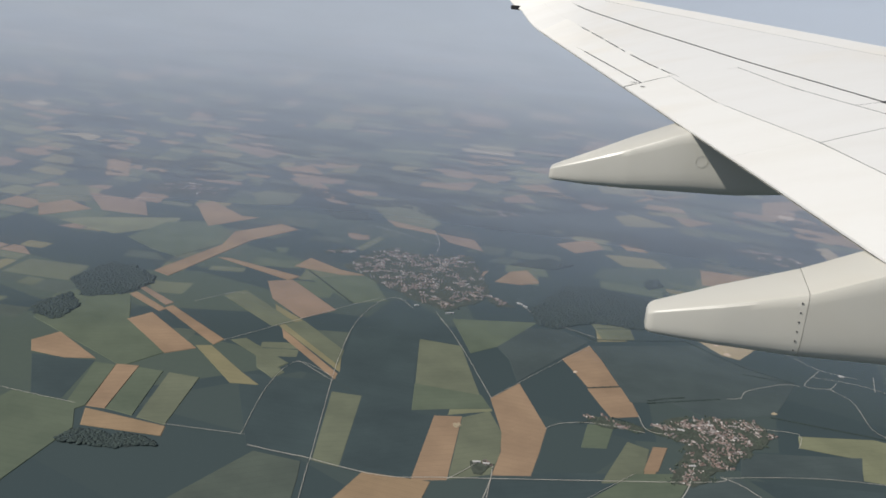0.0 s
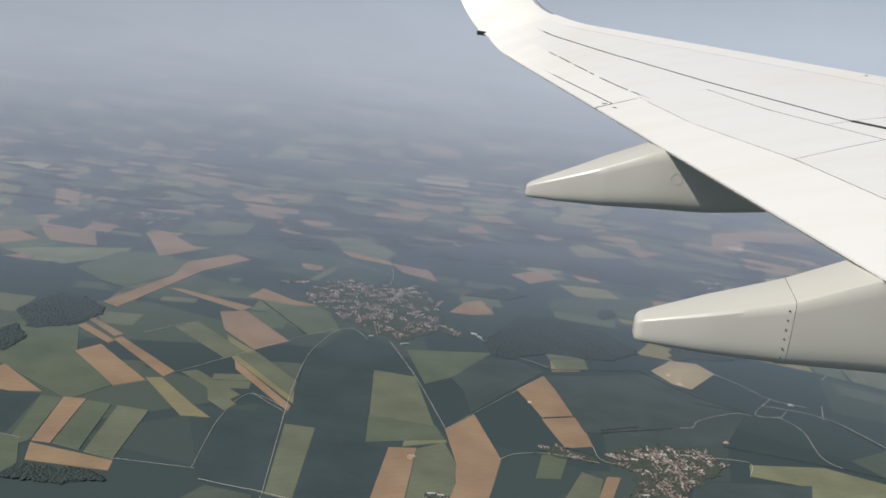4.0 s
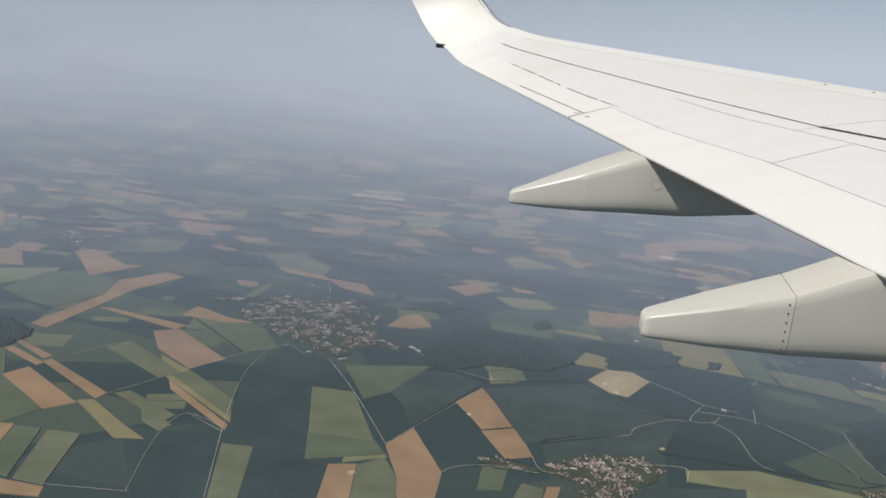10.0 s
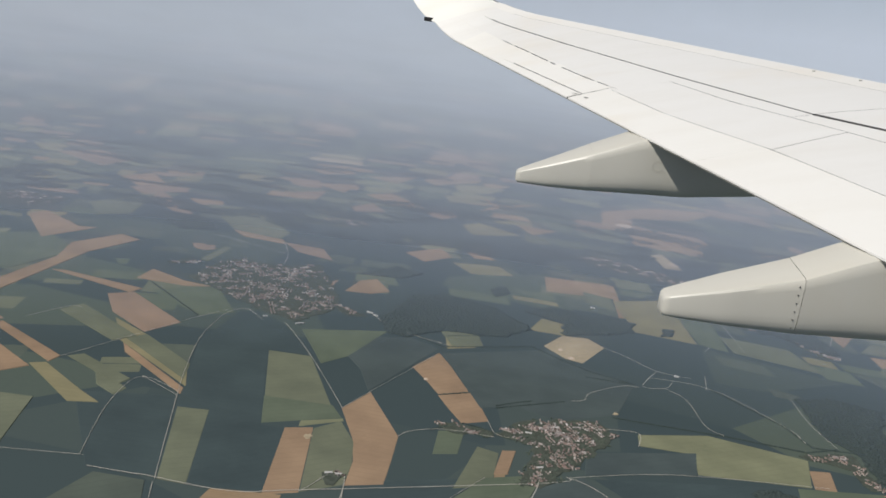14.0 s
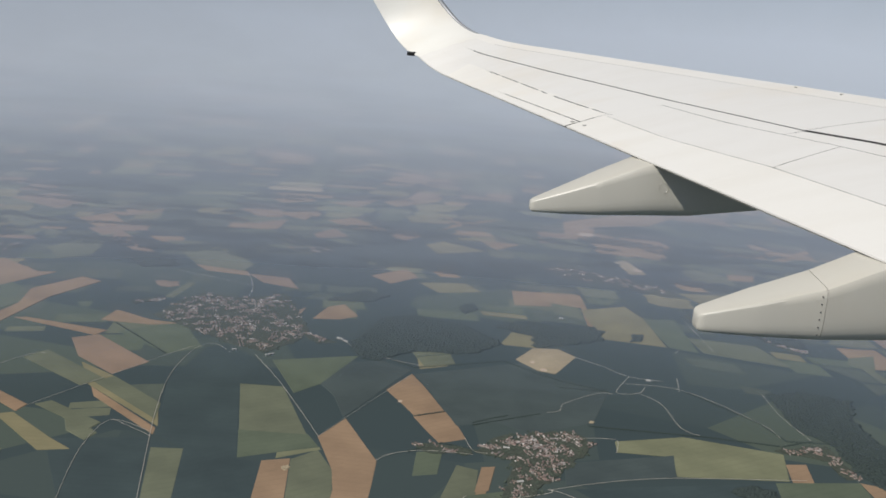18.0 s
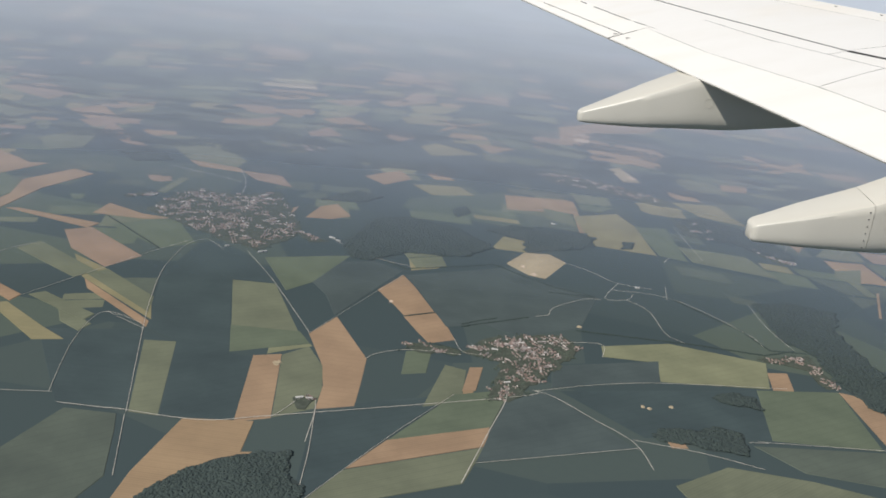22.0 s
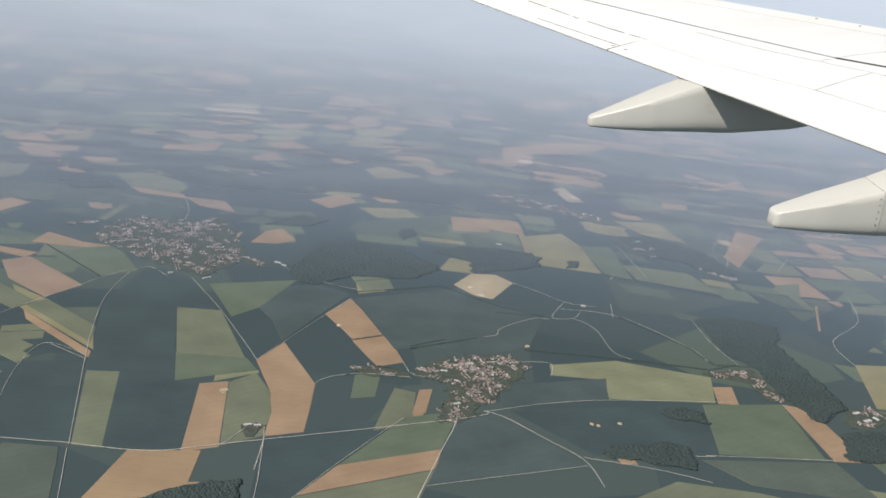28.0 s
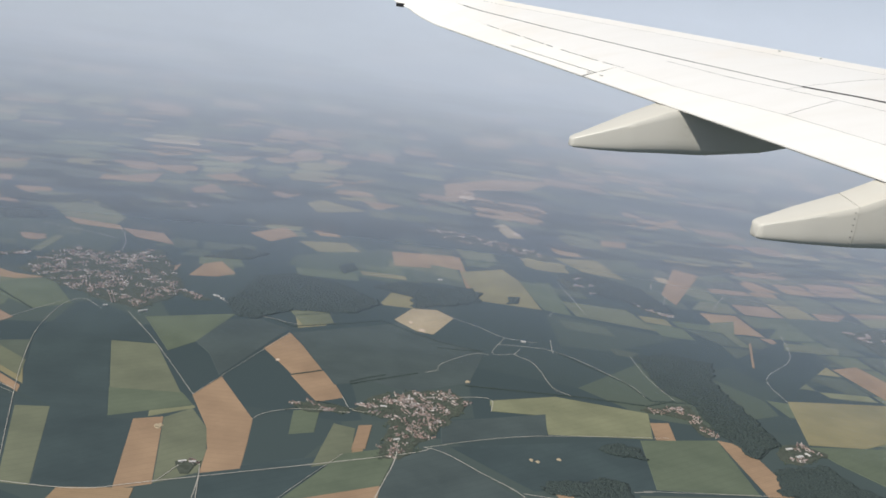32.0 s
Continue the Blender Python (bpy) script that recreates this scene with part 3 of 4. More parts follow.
def far_fields():
    """Parcels all round the near fields: the land is split again and again, and its grain turns slowly."""
    rng = random.Random(7)
    kinds = {k: ([], []) for k in ("tan", "clay", "straw", "olive", "green", "mid", "chalky", "pale")}
    names = list(kinds) + ["dark"]
    weights = (11, 12, 8, 16, 15, 18, 1.0, 5, 26)

    def bend(x, y):
        k = 1 + y / 1500
        return (x + 36 * k * math.sin(y * 0.006 / k + x * 0.002) + 16 * k * math.sin(x * 0.011 / k), y + 27 * k * math.sin(x * 0.0085 / k + 1.3) + 10 * k * math.sin(y * 0.017 / k + x * 0.004))

    def parcel(x0, y0, x1, y1):
        kind = rng.choices(names, weights)[0]
        mx, my = bend((x0 + x1) / 2, (y0 + y1) / 2)
        w, d = x1 - x0, y1 - y0
        if kind == "dark" or my > 1450 and rng.random() < 0.25 or any(a < mx < c and b < my < e for a, b, c, e in TAKEN):
            return
        if -150 < mx < 300 and 470 < my < 860 or -500 < mx < 470 and my < 1330 and rng.random() < (0.25 if kind in ("mid", "green", "olive") else 0.88 if my < 1150 else 0.8):
            return
        j = lambda: rng.uniform(-0.09, 0.09)
        ring = [(0.02 + abs(j()), 0.02 + abs(j())), (0.5 + j(), 0.02 + abs(j())), (0.98 - abs(j()), 0.02 + abs(j())), (0.98 - abs(j()), 0.98 - abs(j())), (0.5 + j(), 0.98 - abs(j())), (0.02 + abs(j()), 0.98 - abs(j()))]
        if rng.random() < 0.3:
            ring.pop(rng.choice((0, 2, 3, 5)))
        if my > 1000:
            worn = []
            for (ua, qa), (ub, qb) in zip(ring, ring[1:] + ring[:1]):
                worn += [(ua + (ub - ua) * t + rng.uniform(-0.07, 0.07), qa + (qb - qa) * t + rng.uniform(-0.09, 0.09)) for t in (0.14, 0.5, 0.86)]
            ring = worn
        vs, fs = kinds[kind]
        v, f = slab([bend(x0 + u * w, y0 + q * d) for u, q in ring], 0.0, 0.03 + 0.02 * rng.random())
        base = len(vs)
        vs += v
        fs += [tuple(i + base for i in q) for q in f]

    def divide(x0, y0, x1, y1):
        w, d, my = x1 - x0, y1 - y0, (y0 + y1) / 2
        if abs((x0 + x1) / 2) - w / 2 > 0.78 * y1 + 220:
            return
        size = (22 + 0.02 * my) * rng.uniform(0.7, 1.8)
        if max(w / 1.5, d) < size:
            return parcel(x0, y0, x1, y1)
        t = rng.uniform(0.32, 0.68)
        if w / 1.5 > d * rng.uniform(0.7, 1.5):
            divide(x0, y0, x0 + w * t, y1), divide(x0 + w * t, y0, x1, y1)
        else:
            divide(x0, y0, x1, y0 + d * t), divide(x0, y0 + d * t, x1, y1)

    divide(-3400, 230, 3700, 4300)
    words = {"tan": "tan stubble", "clay": "brown stubble", "straw": "ripe grain", "olive": "olive", "green": "green", "mid": "dull green", "chalky": "pale", "pale": "grassy"}
    for kind, (vs, fs) in kinds.items():
        tagged(new("distant_fields", mesh_of("distant_fields", vs, fs, CROPS[kind][0])), "far patchwork of %s fields fading into haze" % words[kind], "fields", kind="stuff")


far_fields()

# ---- woods and hedges ----
ICO_V, ICO_F = [], []
bm = bmesh.new()
bmesh.ops.create_icosphere(bm, subdivisions=1, radius=1.0)
ICO_V = np.array([v.co[:] for v in bm.verts])
ICO_F = np.array([[v.index for v in q.verts] for q in bm.faces])
bm.free()


def clumps(name, spots, label, category="trees", group="", lobes=3, flat=0.9, leaves=LEAVES):
    """Tree crowns in great number: lumpy, uneven tops of leaves. spots: x, y, radius, height."""
    rng = np.random.RandomState(len(spots) + 11)
    vs, fs, rough = [], [], 0.28 if flat > 0.5 else 0.13
    for n, (x, y, r, h) in enumerate(spots):
        for lobe in range(lobes):
            v = ICO_V * (1 + rng.uniform(-rough, rough, (len(ICO_V), 1)))
            a = rng.uniform(0, 6.28)
            k = r * (1.0 if lobe == 0 else rng.uniform(0.45, 0.7))
            off = (0, 0, 0) if lobe == 0 else (math.cos(a) * r * 0.6, math.sin(a) * r * 0.6, rng.uniform(-0.1, 0.4) * r)
            c, s = math.cos(a), math.sin(a)
            w = np.stack([(v[:, 0] * c - v[:, 1] * s) * k + x + off[0], (v[:, 0] * s + v[:, 1] * c) * k + y + off[1], v[:, 2] * k * flat + h - k * flat * 0.7 + off[2] * flat], 1)
            fs.append(ICO_F + len(vs) * len(ICO_V))
            vs.append(w)
    me = mesh_of(name, np.concatenate(vs).tolist(), np.concatenate(fs).tolist(), leaves, flat < 0.5)
    return tagged(new(name, me), label, category, group, kind="stuff")


def scatter(poly, step, rng, jitter=0.5):
    xs, ys = [p[0] for p in poly], [p[1] for p in poly]
    out, y = [], min(ys)
    while y < max(ys):
        x = min(xs)
        while x < max(xs):
            p = (x + rng.uniform(-jitter, jitter) * step, y + rng.uniform(-jitter, jitter) * step)
            if inside(p, poly):
                out.append(p)
            x += step
        y += step
    return out


def ragged(poly, rng, amount):
    """The outline with points every few metres, pushed in and out."""
    out = []
    for (x0, y0), (x1, y1) in zip(poly, poly[1:] + poly[:1]):
        n = max(1, int(math.hypot(x1 - x0, y1 - y0) / 5))
        out += [(x0 + (x1 - x0) * i / n + rng.uniform(-amount, amount), y0 + (y1 - y0) * i / n + rng.uniform(-amount, amount)) for i in range(n)]
    return out


def wood(poly, label="dense dark broadleaf wood among the fields"):
    rng = random.Random(int(poly[0][0]) * 31 + 5)
    far = sum(p[1] for p in poly) / len(poly) > 650
    step, k = (1.45, 1.45) if far else (1.15, 1.3)
    spots = [(x, y, k * rng.uniform(0.85, 1.55), rng.uniform(0.66, 0.86) + 0.2 * math.sin(x * 0.13) * math.sin(y * 0.11)) for x, y in scatter(ragged(poly, rng, 2.6), step, rng, 0.6)]
    if spots:
        grove = clumps("wood", spots, label, "wood", "", 1 if far else 2, 0.19)
        part("wood_floor", mesh_of("wood_floor", *slab(ragged(poly, rng, 1.5), 0.0, 0.42), WOOD_FLOOR), grove, "dark undergrowth below the crowns")


def hedge(points):
    rng = random.Random(int(points[0][0]) + 77)
    spots = []
    for (x0, y0), (x1, y1) in zip(points, points[1:]):
        d = math.hypot(x1 - x0, y1 - y0)
        for i in range(int(d / 0.36)):
            t = (i + rng.random()) / (d / 0.36)
            if rng.random() < 0.85:
                spots.append((x0 + (x1 - x0) * t + rng.uniform(-0.6, 0.6), y0 + (y1 - y0) * t + rng.uniform(-0.6, 0.6), rng.uniform(0.4, 0.75), rng.uniform(0.3, 0.6)))
    clumps("hedgerow", spots, "dark hedgerow of shrubs and small trees", "hedge")


wood([(-40, 847), (-12, 940), (22, 957), (69, 931), (103, 878), (76, 844), (54, 841), (16, 838), (-13, 807), (-28, 809)])
wood([(328, 782), (361, 793), (403, 780), (381, 731), (382, 690), (383, 613), (350, 583), (341, 629), (341, 680), (325, 703)])
wood([(328, 1049), (364, 1066), (416, 1014), (424, 931), (405, 930), (376, 966), (340, 978)])
wood([(100, 935), (131, 960), (214, 942), (196, 902), (134, 874), (138, 911)])
wood([(161, 946), (208, 958), (209, 909), (167, 907)])
wood([(-124, 380), (-110, 420), (-95, 446), (-70, 464), (-42, 472), (-42, 447), (-33, 436), (-35, 405), (-30, 378)])
wood([(342, 531), (359, 569), (403, 578), (409, 545), (428, 531)])
wood([(-342, 1146), (-298, 1153), (-254, 1099), (-292, 1078)])
wood([(69, 1003), (83, 1017), (87, 994), (71, 973)])
wood([(245, 937), (254, 940), (247, 917), (237, 913)])
wood([(-286, 487), (-262, 489), (-241, 494), (-231, 486), (-258, 474), (-288, 472)])
wood([(233, 587), (246, 594), (263, 592), (262, 576), (247, 577)])
wood([(176, 527), (188, 536), (204, 533), (222, 543), (236, 538), (230, 511), (206, 513), (197, 519), (180, 520)])
wood([(-74, 990), (-39, 1038), (-7, 1025), (-31, 995)])
wood([(-42, 1777), (55, 1839), (23, 1758)])
wood([(97, 1228), (170, 1230), (203, 1202), (139, 1168)])
wood([(300, 1527), (387, 1559), (425, 1516), (349, 1483)])
wood([(-436, 741), (-430, 799), (-406, 797), (-376, 776), (-371, 759), (-375, 724), (-403, 702)])
wood([(-427, 672), (-416, 706), (-393, 679), (-394, 645), (-415, 651)])

hedge([(19, 685), (42, 697)])
hedge([(-31, 822), (-9, 818), (20, 794), (72, 815), (100, 828), (124, 803), (148, 782), (184, 765)])
hedge([(143, 767), (184, 765)])
hedge([(63, 678), (81, 691), (92, 697)])
hedge([(15, 620), (39, 638), (60, 629)])
hedge([(-260, 866), (-194, 789)])
hedge([(22, 824), (76, 848)])
hedge([(253, 778), (296, 715), (306, 680), (341, 680)])
hedge([(153, 686), (247, 678), (298, 669), (327, 683)])
hedge([(63, 674), (118, 705)])


def far_woods():
    rng = random.Random(21)
    spots = []
    for _ in range(400):
        y = 1150 + 1900 * rng.random() ** 1.4
        x = rng.uniform(-0.55 * y - 80, 0.62 * y + 120)
        if any(a - 30 < x < c + 30 and b - 12 < y < e + 12 for a, b, c, e in TAKEN):
            continue
        a, ln, wd = rng.uniform(-0.4, 0.4), rng.uniform(12, 75), rng.uniform(4, 18)
        for _ in range(int(ln * wd / 3.6)):
            u, v = rng.uniform(-1, 1), rng.uniform(-1, 1)
            if u * u + v * v < 1 + rng.uniform(-0.3, 0.1):
                spots.append((x + u * ln * math.cos(a) - v * wd * math.sin(a), y + u * ln * math.sin(a) + v * wd * math.cos(a), rng.uniform(1.4, 2.8), rng.uniform(0.9, 1.7)))
    clumps("distant_woods", spots, "distant woods and tree belts in the haze", "woods", "", 1, 0.55)


far_woods()


# ---- villages ----
def house_meshes(w, d, h, pitch):
    """The walls with their gables, a roof of two slopes with eaves and thickness, and a chimney."""
    x, y, r = w / 2, d / 2, h + pitch
    wall = mesh_of("wall", [(-x, -y, -0.3), (x, -y, -0.3), (x, y, -0.3), (-x, y, -0.3), (-x, -y, h), (x, -y, h), (x, y, h), (-x, y, h), (-x, 0, r), (x, 0, r)],
                   [(0, 1, 5, 4), (1, 2, 6, 9, 5), (2, 3, 7, 6), (3, 0, 4, 8, 7), (3, 2, 1, 0)], WALLS)
    e, k, t = 0.12, 0.12 * pitch / y, 0.1
    ring = [(-y - e, h - k), (0, r), (y + e, h - k), (y + e, h - k + t), (0, r + t), (-y - e, h - k + t)]
    verts = [(s * (x + e), b, c) for s in (-1, 1) for b, c in ring]
    faces = [(i, (i + 1) % 6, 6 + (i + 1) % 6, 6 + i) for i in range(6)] + [(5, 4, 1, 0), (4, 3, 2, 1), (6, 7, 10, 11), (7, 8, 9, 10)]
    roof = mesh_of("roof", verts, faces, ROOFS)
    q, cx = 0.11, x * 0.7
    ch = [(cx + i * q, j * q, z) for z in (r - 0.1, r + 0.4) for i, j in ((-1, -1), (1, -1), (1, 1), (-1, 1))]
    return wall, roof, mesh_of("chimney", ch, [(0, 1, 5, 4), (1, 2, 6, 5), (2, 3, 7, 6), (3, 0, 4, 7), (4, 5, 6, 7)], ROOFS)


HOUSES = []
for w, d, h, pitch in ((1.25, 0.85, 0.55, 0.42), (1.6, 0.9, 0.55, 0.42), (1.0, 0.8, 0.6, 0.38), (2.2, 1.0, 0.6, 0.45), (3.0, 1.35, 0.7, 0.45)):
    HOUSES.append(house_meshes(w, d, h, pitch))


def house(x, y, turn, kind, label, group):
    ob = new("house")
    ob.matrix_basis = pose(x, y, 0.25, 0, 0, turn)
    tagged(ob, label, "house", group)
    for name, me in zip(("wall", "roof", "chimney"), HOUSES[kind]):
        part(name, me, ob)
    return ob


def village(polys, count, grain, group, label, trees, seed, single=400, size=1.0):
    """Houses in rows along a web of lanes, with gardens and trees between them."""
    rng = random.Random(seed)
    homes, spots = [], []
    spans = [(max(p[0] for p in q) - min(p[0] for p in q)) * (max(p[1] for p in q) - min(p[1] for p in q)) for q in polys]
    for poly, span in zip(polys, spans):
        share, placed, tries = max(4, count * span / sum(spans)), [], 0
        xs, ys = [p[0] for p in poly], [p[1] for p in poly]
        while len(placed) < share and tries < 2500:
            tries += 1
            x, y = rng.uniform(min(xs), max(xs)), rng.uniform(min(ys), max(ys))
            if not inside((x, y), poly):
                continue
            a = radians(grain + rng.choice((0, 60, 90, 130)) + rng.uniform(-25, 25))
            for _ in range(rng.randint(3, 8)):
                for side in (-1, 1):
                    p = (x - math.sin(a) * side * 1.4 + rng.uniform(-0.4, 0.4), y + math.cos(a) * side * 1.4 + rng.uniform(-0.4, 0.4))
                    edge = (p[0] + 6 * math.sin(p[1] * 0.21), p[1] + 6 * math.sin(p[0] * 0.17))
                    if rng.random() < 0.8 and inside(edge, poly) and all(math.hypot(p[0] - q[0], p[1] - q[1]) > 1.25 for q in placed):
                        placed.append((*p, math.degrees(a)))
                x, y, a = x + math.cos(a) * 1.9, y + math.sin(a) * 1.9, a + rng.uniform(-0.12, 0.12)
        homes += placed
        for p in scatter(poly, 1.7, rng, 0.7):
            if rng.random() < trees and all(math.hypot(p[0] - q[0], p[1] - q[1]) > 1.05 for q in placed):
                spots.append((p[0] + 4 * math.sin(p[1] * 0.3), p[1] + 4 * math.sin(p[0] * 0.3), size * rng.uniform(0.35, 0.8), size * rng.uniform(0.45, 1.0)))
    for poly in polys:
        LEVEL[0] += 0.001
        tagged(new("village_ground", mesh_of("village_ground", *slab(ragged(poly, rng, 2.2), 0.0, LEVEL[0]), GARDEN)), "gardens, yards and lanes of a village", "gardens", kind="structure")
    homes.sort(key=lambda p: p[1])
    rest = homes[single:]
    for n, (name, mat) in enumerate((("distant_houses", FAR_WALLS), ("distant_roofs", FAR_ROOFS)) if rest else ()):
        vs, fs = [], []
        r2 = random.Random(seed + 1)
        for x, y, turn in rest:
            kind, a = r2.choices(range(5), (5, 4, 4, 2, 1))[0], radians(turn + r2.choice((0, 0, 90)) + r2.uniform(-8, 8))
            me = HOUSES[kind][n]
            base = len(vs)
            vs += [(x + size * (v.co.x * math.cos(a) - v.co.y * math.sin(a)), y + size * (v.co.x * math.sin(a) + v.co.y * math.cos(a)), size * v.co.z + 0.25) for v in me.vertices]
            fs += [tuple(i + base for i in q.vertices) for q in me.polygons]
        tagged(new(name, mesh_of(name, vs, fs, mat)), label, "houses", group, kind="stuff")
    for x, y, turn in homes[:single]:
        kind = rng.choices(range(5), (5, 4, 4, 2, 1))[0]
        house(x, y, turn + rng.choice((0, 0, 90)) + rng.uniform(-8, 8), kind, label, group)
    if spots:
        clumps("garden_trees", spots, "garden trees between the village houses", "trees", "", 2, 0.75, GARDEN_LEAVES)


village([[(-232, 897), (-220, 953), (-204, 984), (-160, 977), (-118, 1002), (-83, 886), (-87, 854), (-110, 808), (-143, 825), (-187, 859)], [(-86, 869), (-69, 864), (-54, 850), (-71, 845)], [(-265, 939), (-247, 960), (-239, 948), (-259, 933)]], 1350, 20, 'houses of the village on the plain', 'small village house with rendered walls and a red tiled roof', 0.42, 3, 90)
village([[(20, 632), (29, 635), (60, 629), (60, 621), (26, 621)], [(62, 626), (106, 665), (140, 672), (150, 652), (126, 610), (89, 555), (74, 557), (89, 614), (77, 620)], [(76, 653), (92, 661), (90, 646), (75, 640)]], 520, 15, 'houses of the village by the valley', 'pale rendered village house with a brown tiled roof', 0.95, 4, 125)
village([[(-47, 537), (-35, 538), (-38, 524), (-44, 524)]], 8, 10, 'buildings of the lone farm', 'pale farm building of a lone farm yard', 0.25, 5)
village([[(289, 661), (334, 676), (334, 650), (336, 619), (324, 616), (324, 649), (298, 656)]], 90, -30, 'houses of the hamlet by the wood', 'white hamlet house beside the valley wood', 0.5, 6, 70)
village([[(383, 608), (404, 614), (415, 597), (378, 578), (369, 587)]], 46, 20, 'houses of the works by the wood', 'pale buildings beside the valley wood', 0.4, 8, 0)
village([[(182, 1215), (211, 1232), (307, 1166), (342, 1125), (324, 1101), (265, 1149), (209, 1163)], [(319, 1024), (352, 1049), (352, 977), (326, 981)], [(376, 966), (396, 929), (422, 923), (402, 910)]], 330, -25, 'houses of the far valley village', 'distant houses with red roofs along a valley', 0.3, 9, 0, 1.35)
village([[(-141, 1232), (-95, 1245), (-86, 1222), (-130, 1201)]], 40, 5, 'houses of a hamlet on the plain', 'distant white hamlet houses', 0.3, 12, 0, 1.35)
village([[(612, 908), (669, 930), (653, 877), (616, 836)]], 60, 10, 'houses of a far village', 'distant pale houses among fields', 0.3, 10, 0, 1.3)
village([[(-559, 1105), (-518, 1164), (-451, 1144), (-458, 1106), (-509, 1075)]], 130, 10, 'houses of a village beyond the fields', 'distant houses with brown roofs among fields', 0.3, 14, 0, 1.4)

BARN_WALL = plain("barn_walls", (0.55, 0.53, 0.48), 0.8, scale=0.6)
BARN_ROOF = plain("white_sheet_roof", (0.5, 0.485, 0.46), 0.5, scale=0.5, spread=0.15)


def barn(x, y, turn, length, width, height=1.4):
    """A long farm shed: walls, a low pitched sheet roof and a sliding door."""
    ob = new("barn")
    ob.matrix_basis = pose(x, y, 0.2, 0, 0, turn)
    tagged(ob, "long pale barn with a white sheet-metal roof", "barn", "barns of the farms")
    length, width, height = length * 0.66, width * 0.62, height * 0.62
    u, v, r = length / 2, width / 2, height + width * 0.16
    part("wall", mesh_of("wall", [(-u, -v, -0.3), (u, -v, -0.3), (u, v, -0.3), (-u, v, -0.3), (-u, -v, height), (u, -v, height), (u, v, height), (-u, v, height), (-u, 0, r), (u, 0, r)],
                         [(0, 1, 5, 4), (1, 2, 6, 9, 5), (2, 3, 7, 6), (3, 0, 4, 8, 7), (3, 2, 1, 0)], BARN_WALL), ob)
    e, t = 0.15, 0.1
    ring = [(-v - e, height - 0.05), (0, r), (v + e, height - 0.05), (v + e, height - 0.05 + t), (0, r + t), (-v - e, height - 0.05 + t)]
    part("roof", mesh_of("roof", [(k * (u + e), b, c) for k in (-1, 1) for b, c in ring], [(i, (i + 1) % 6, 6 + (i + 1) % 6, 6 + i) for i in range(6)] + [(5, 4, 1, 0), (4, 3, 2, 1), (6, 7, 10, 11), (7, 8, 9, 10)], BARN_ROOF), ob)
    part("door", box(u * 0.3, -v - 0.02, height * 0.4, length * 0.18, 0.06, height * 0.8, SEAM, "door"), ob)


barn(-126, 972, 15, 7, 4)
barn(-51, 861, -25, 9, 3)
barn(-45, 854, -30, 7, 2.5)
barn(176, 980, -20, 7, 3)
barn(227, 799, -20, 6, 3)
barn(-45, 536, 20, 7, 2.6)
barn(-39, 536, 5, 6, 2.4)
barn(132, 1415, 0, 6, 3)
barn(-130, 841, 10, 6, 3)
barn(-140, 810, 20, 6, 2.6)
barn(-108, 803, 35, 12, 2.2)
barn(-240, 947, 10, 6, 3)
barn(386, 604, 20, 8, 4)
barn(388, 592, 20, 9, 4)
barn(397, 596, -70, 7, 3.5)
barn(-133, 1979, 0, 16, 9)
barn(106, 651, 15, 7, 2.6)
barn(85, 635, -10, 7, 2.8)
barn(89, 582, 20, 7, 2.6)


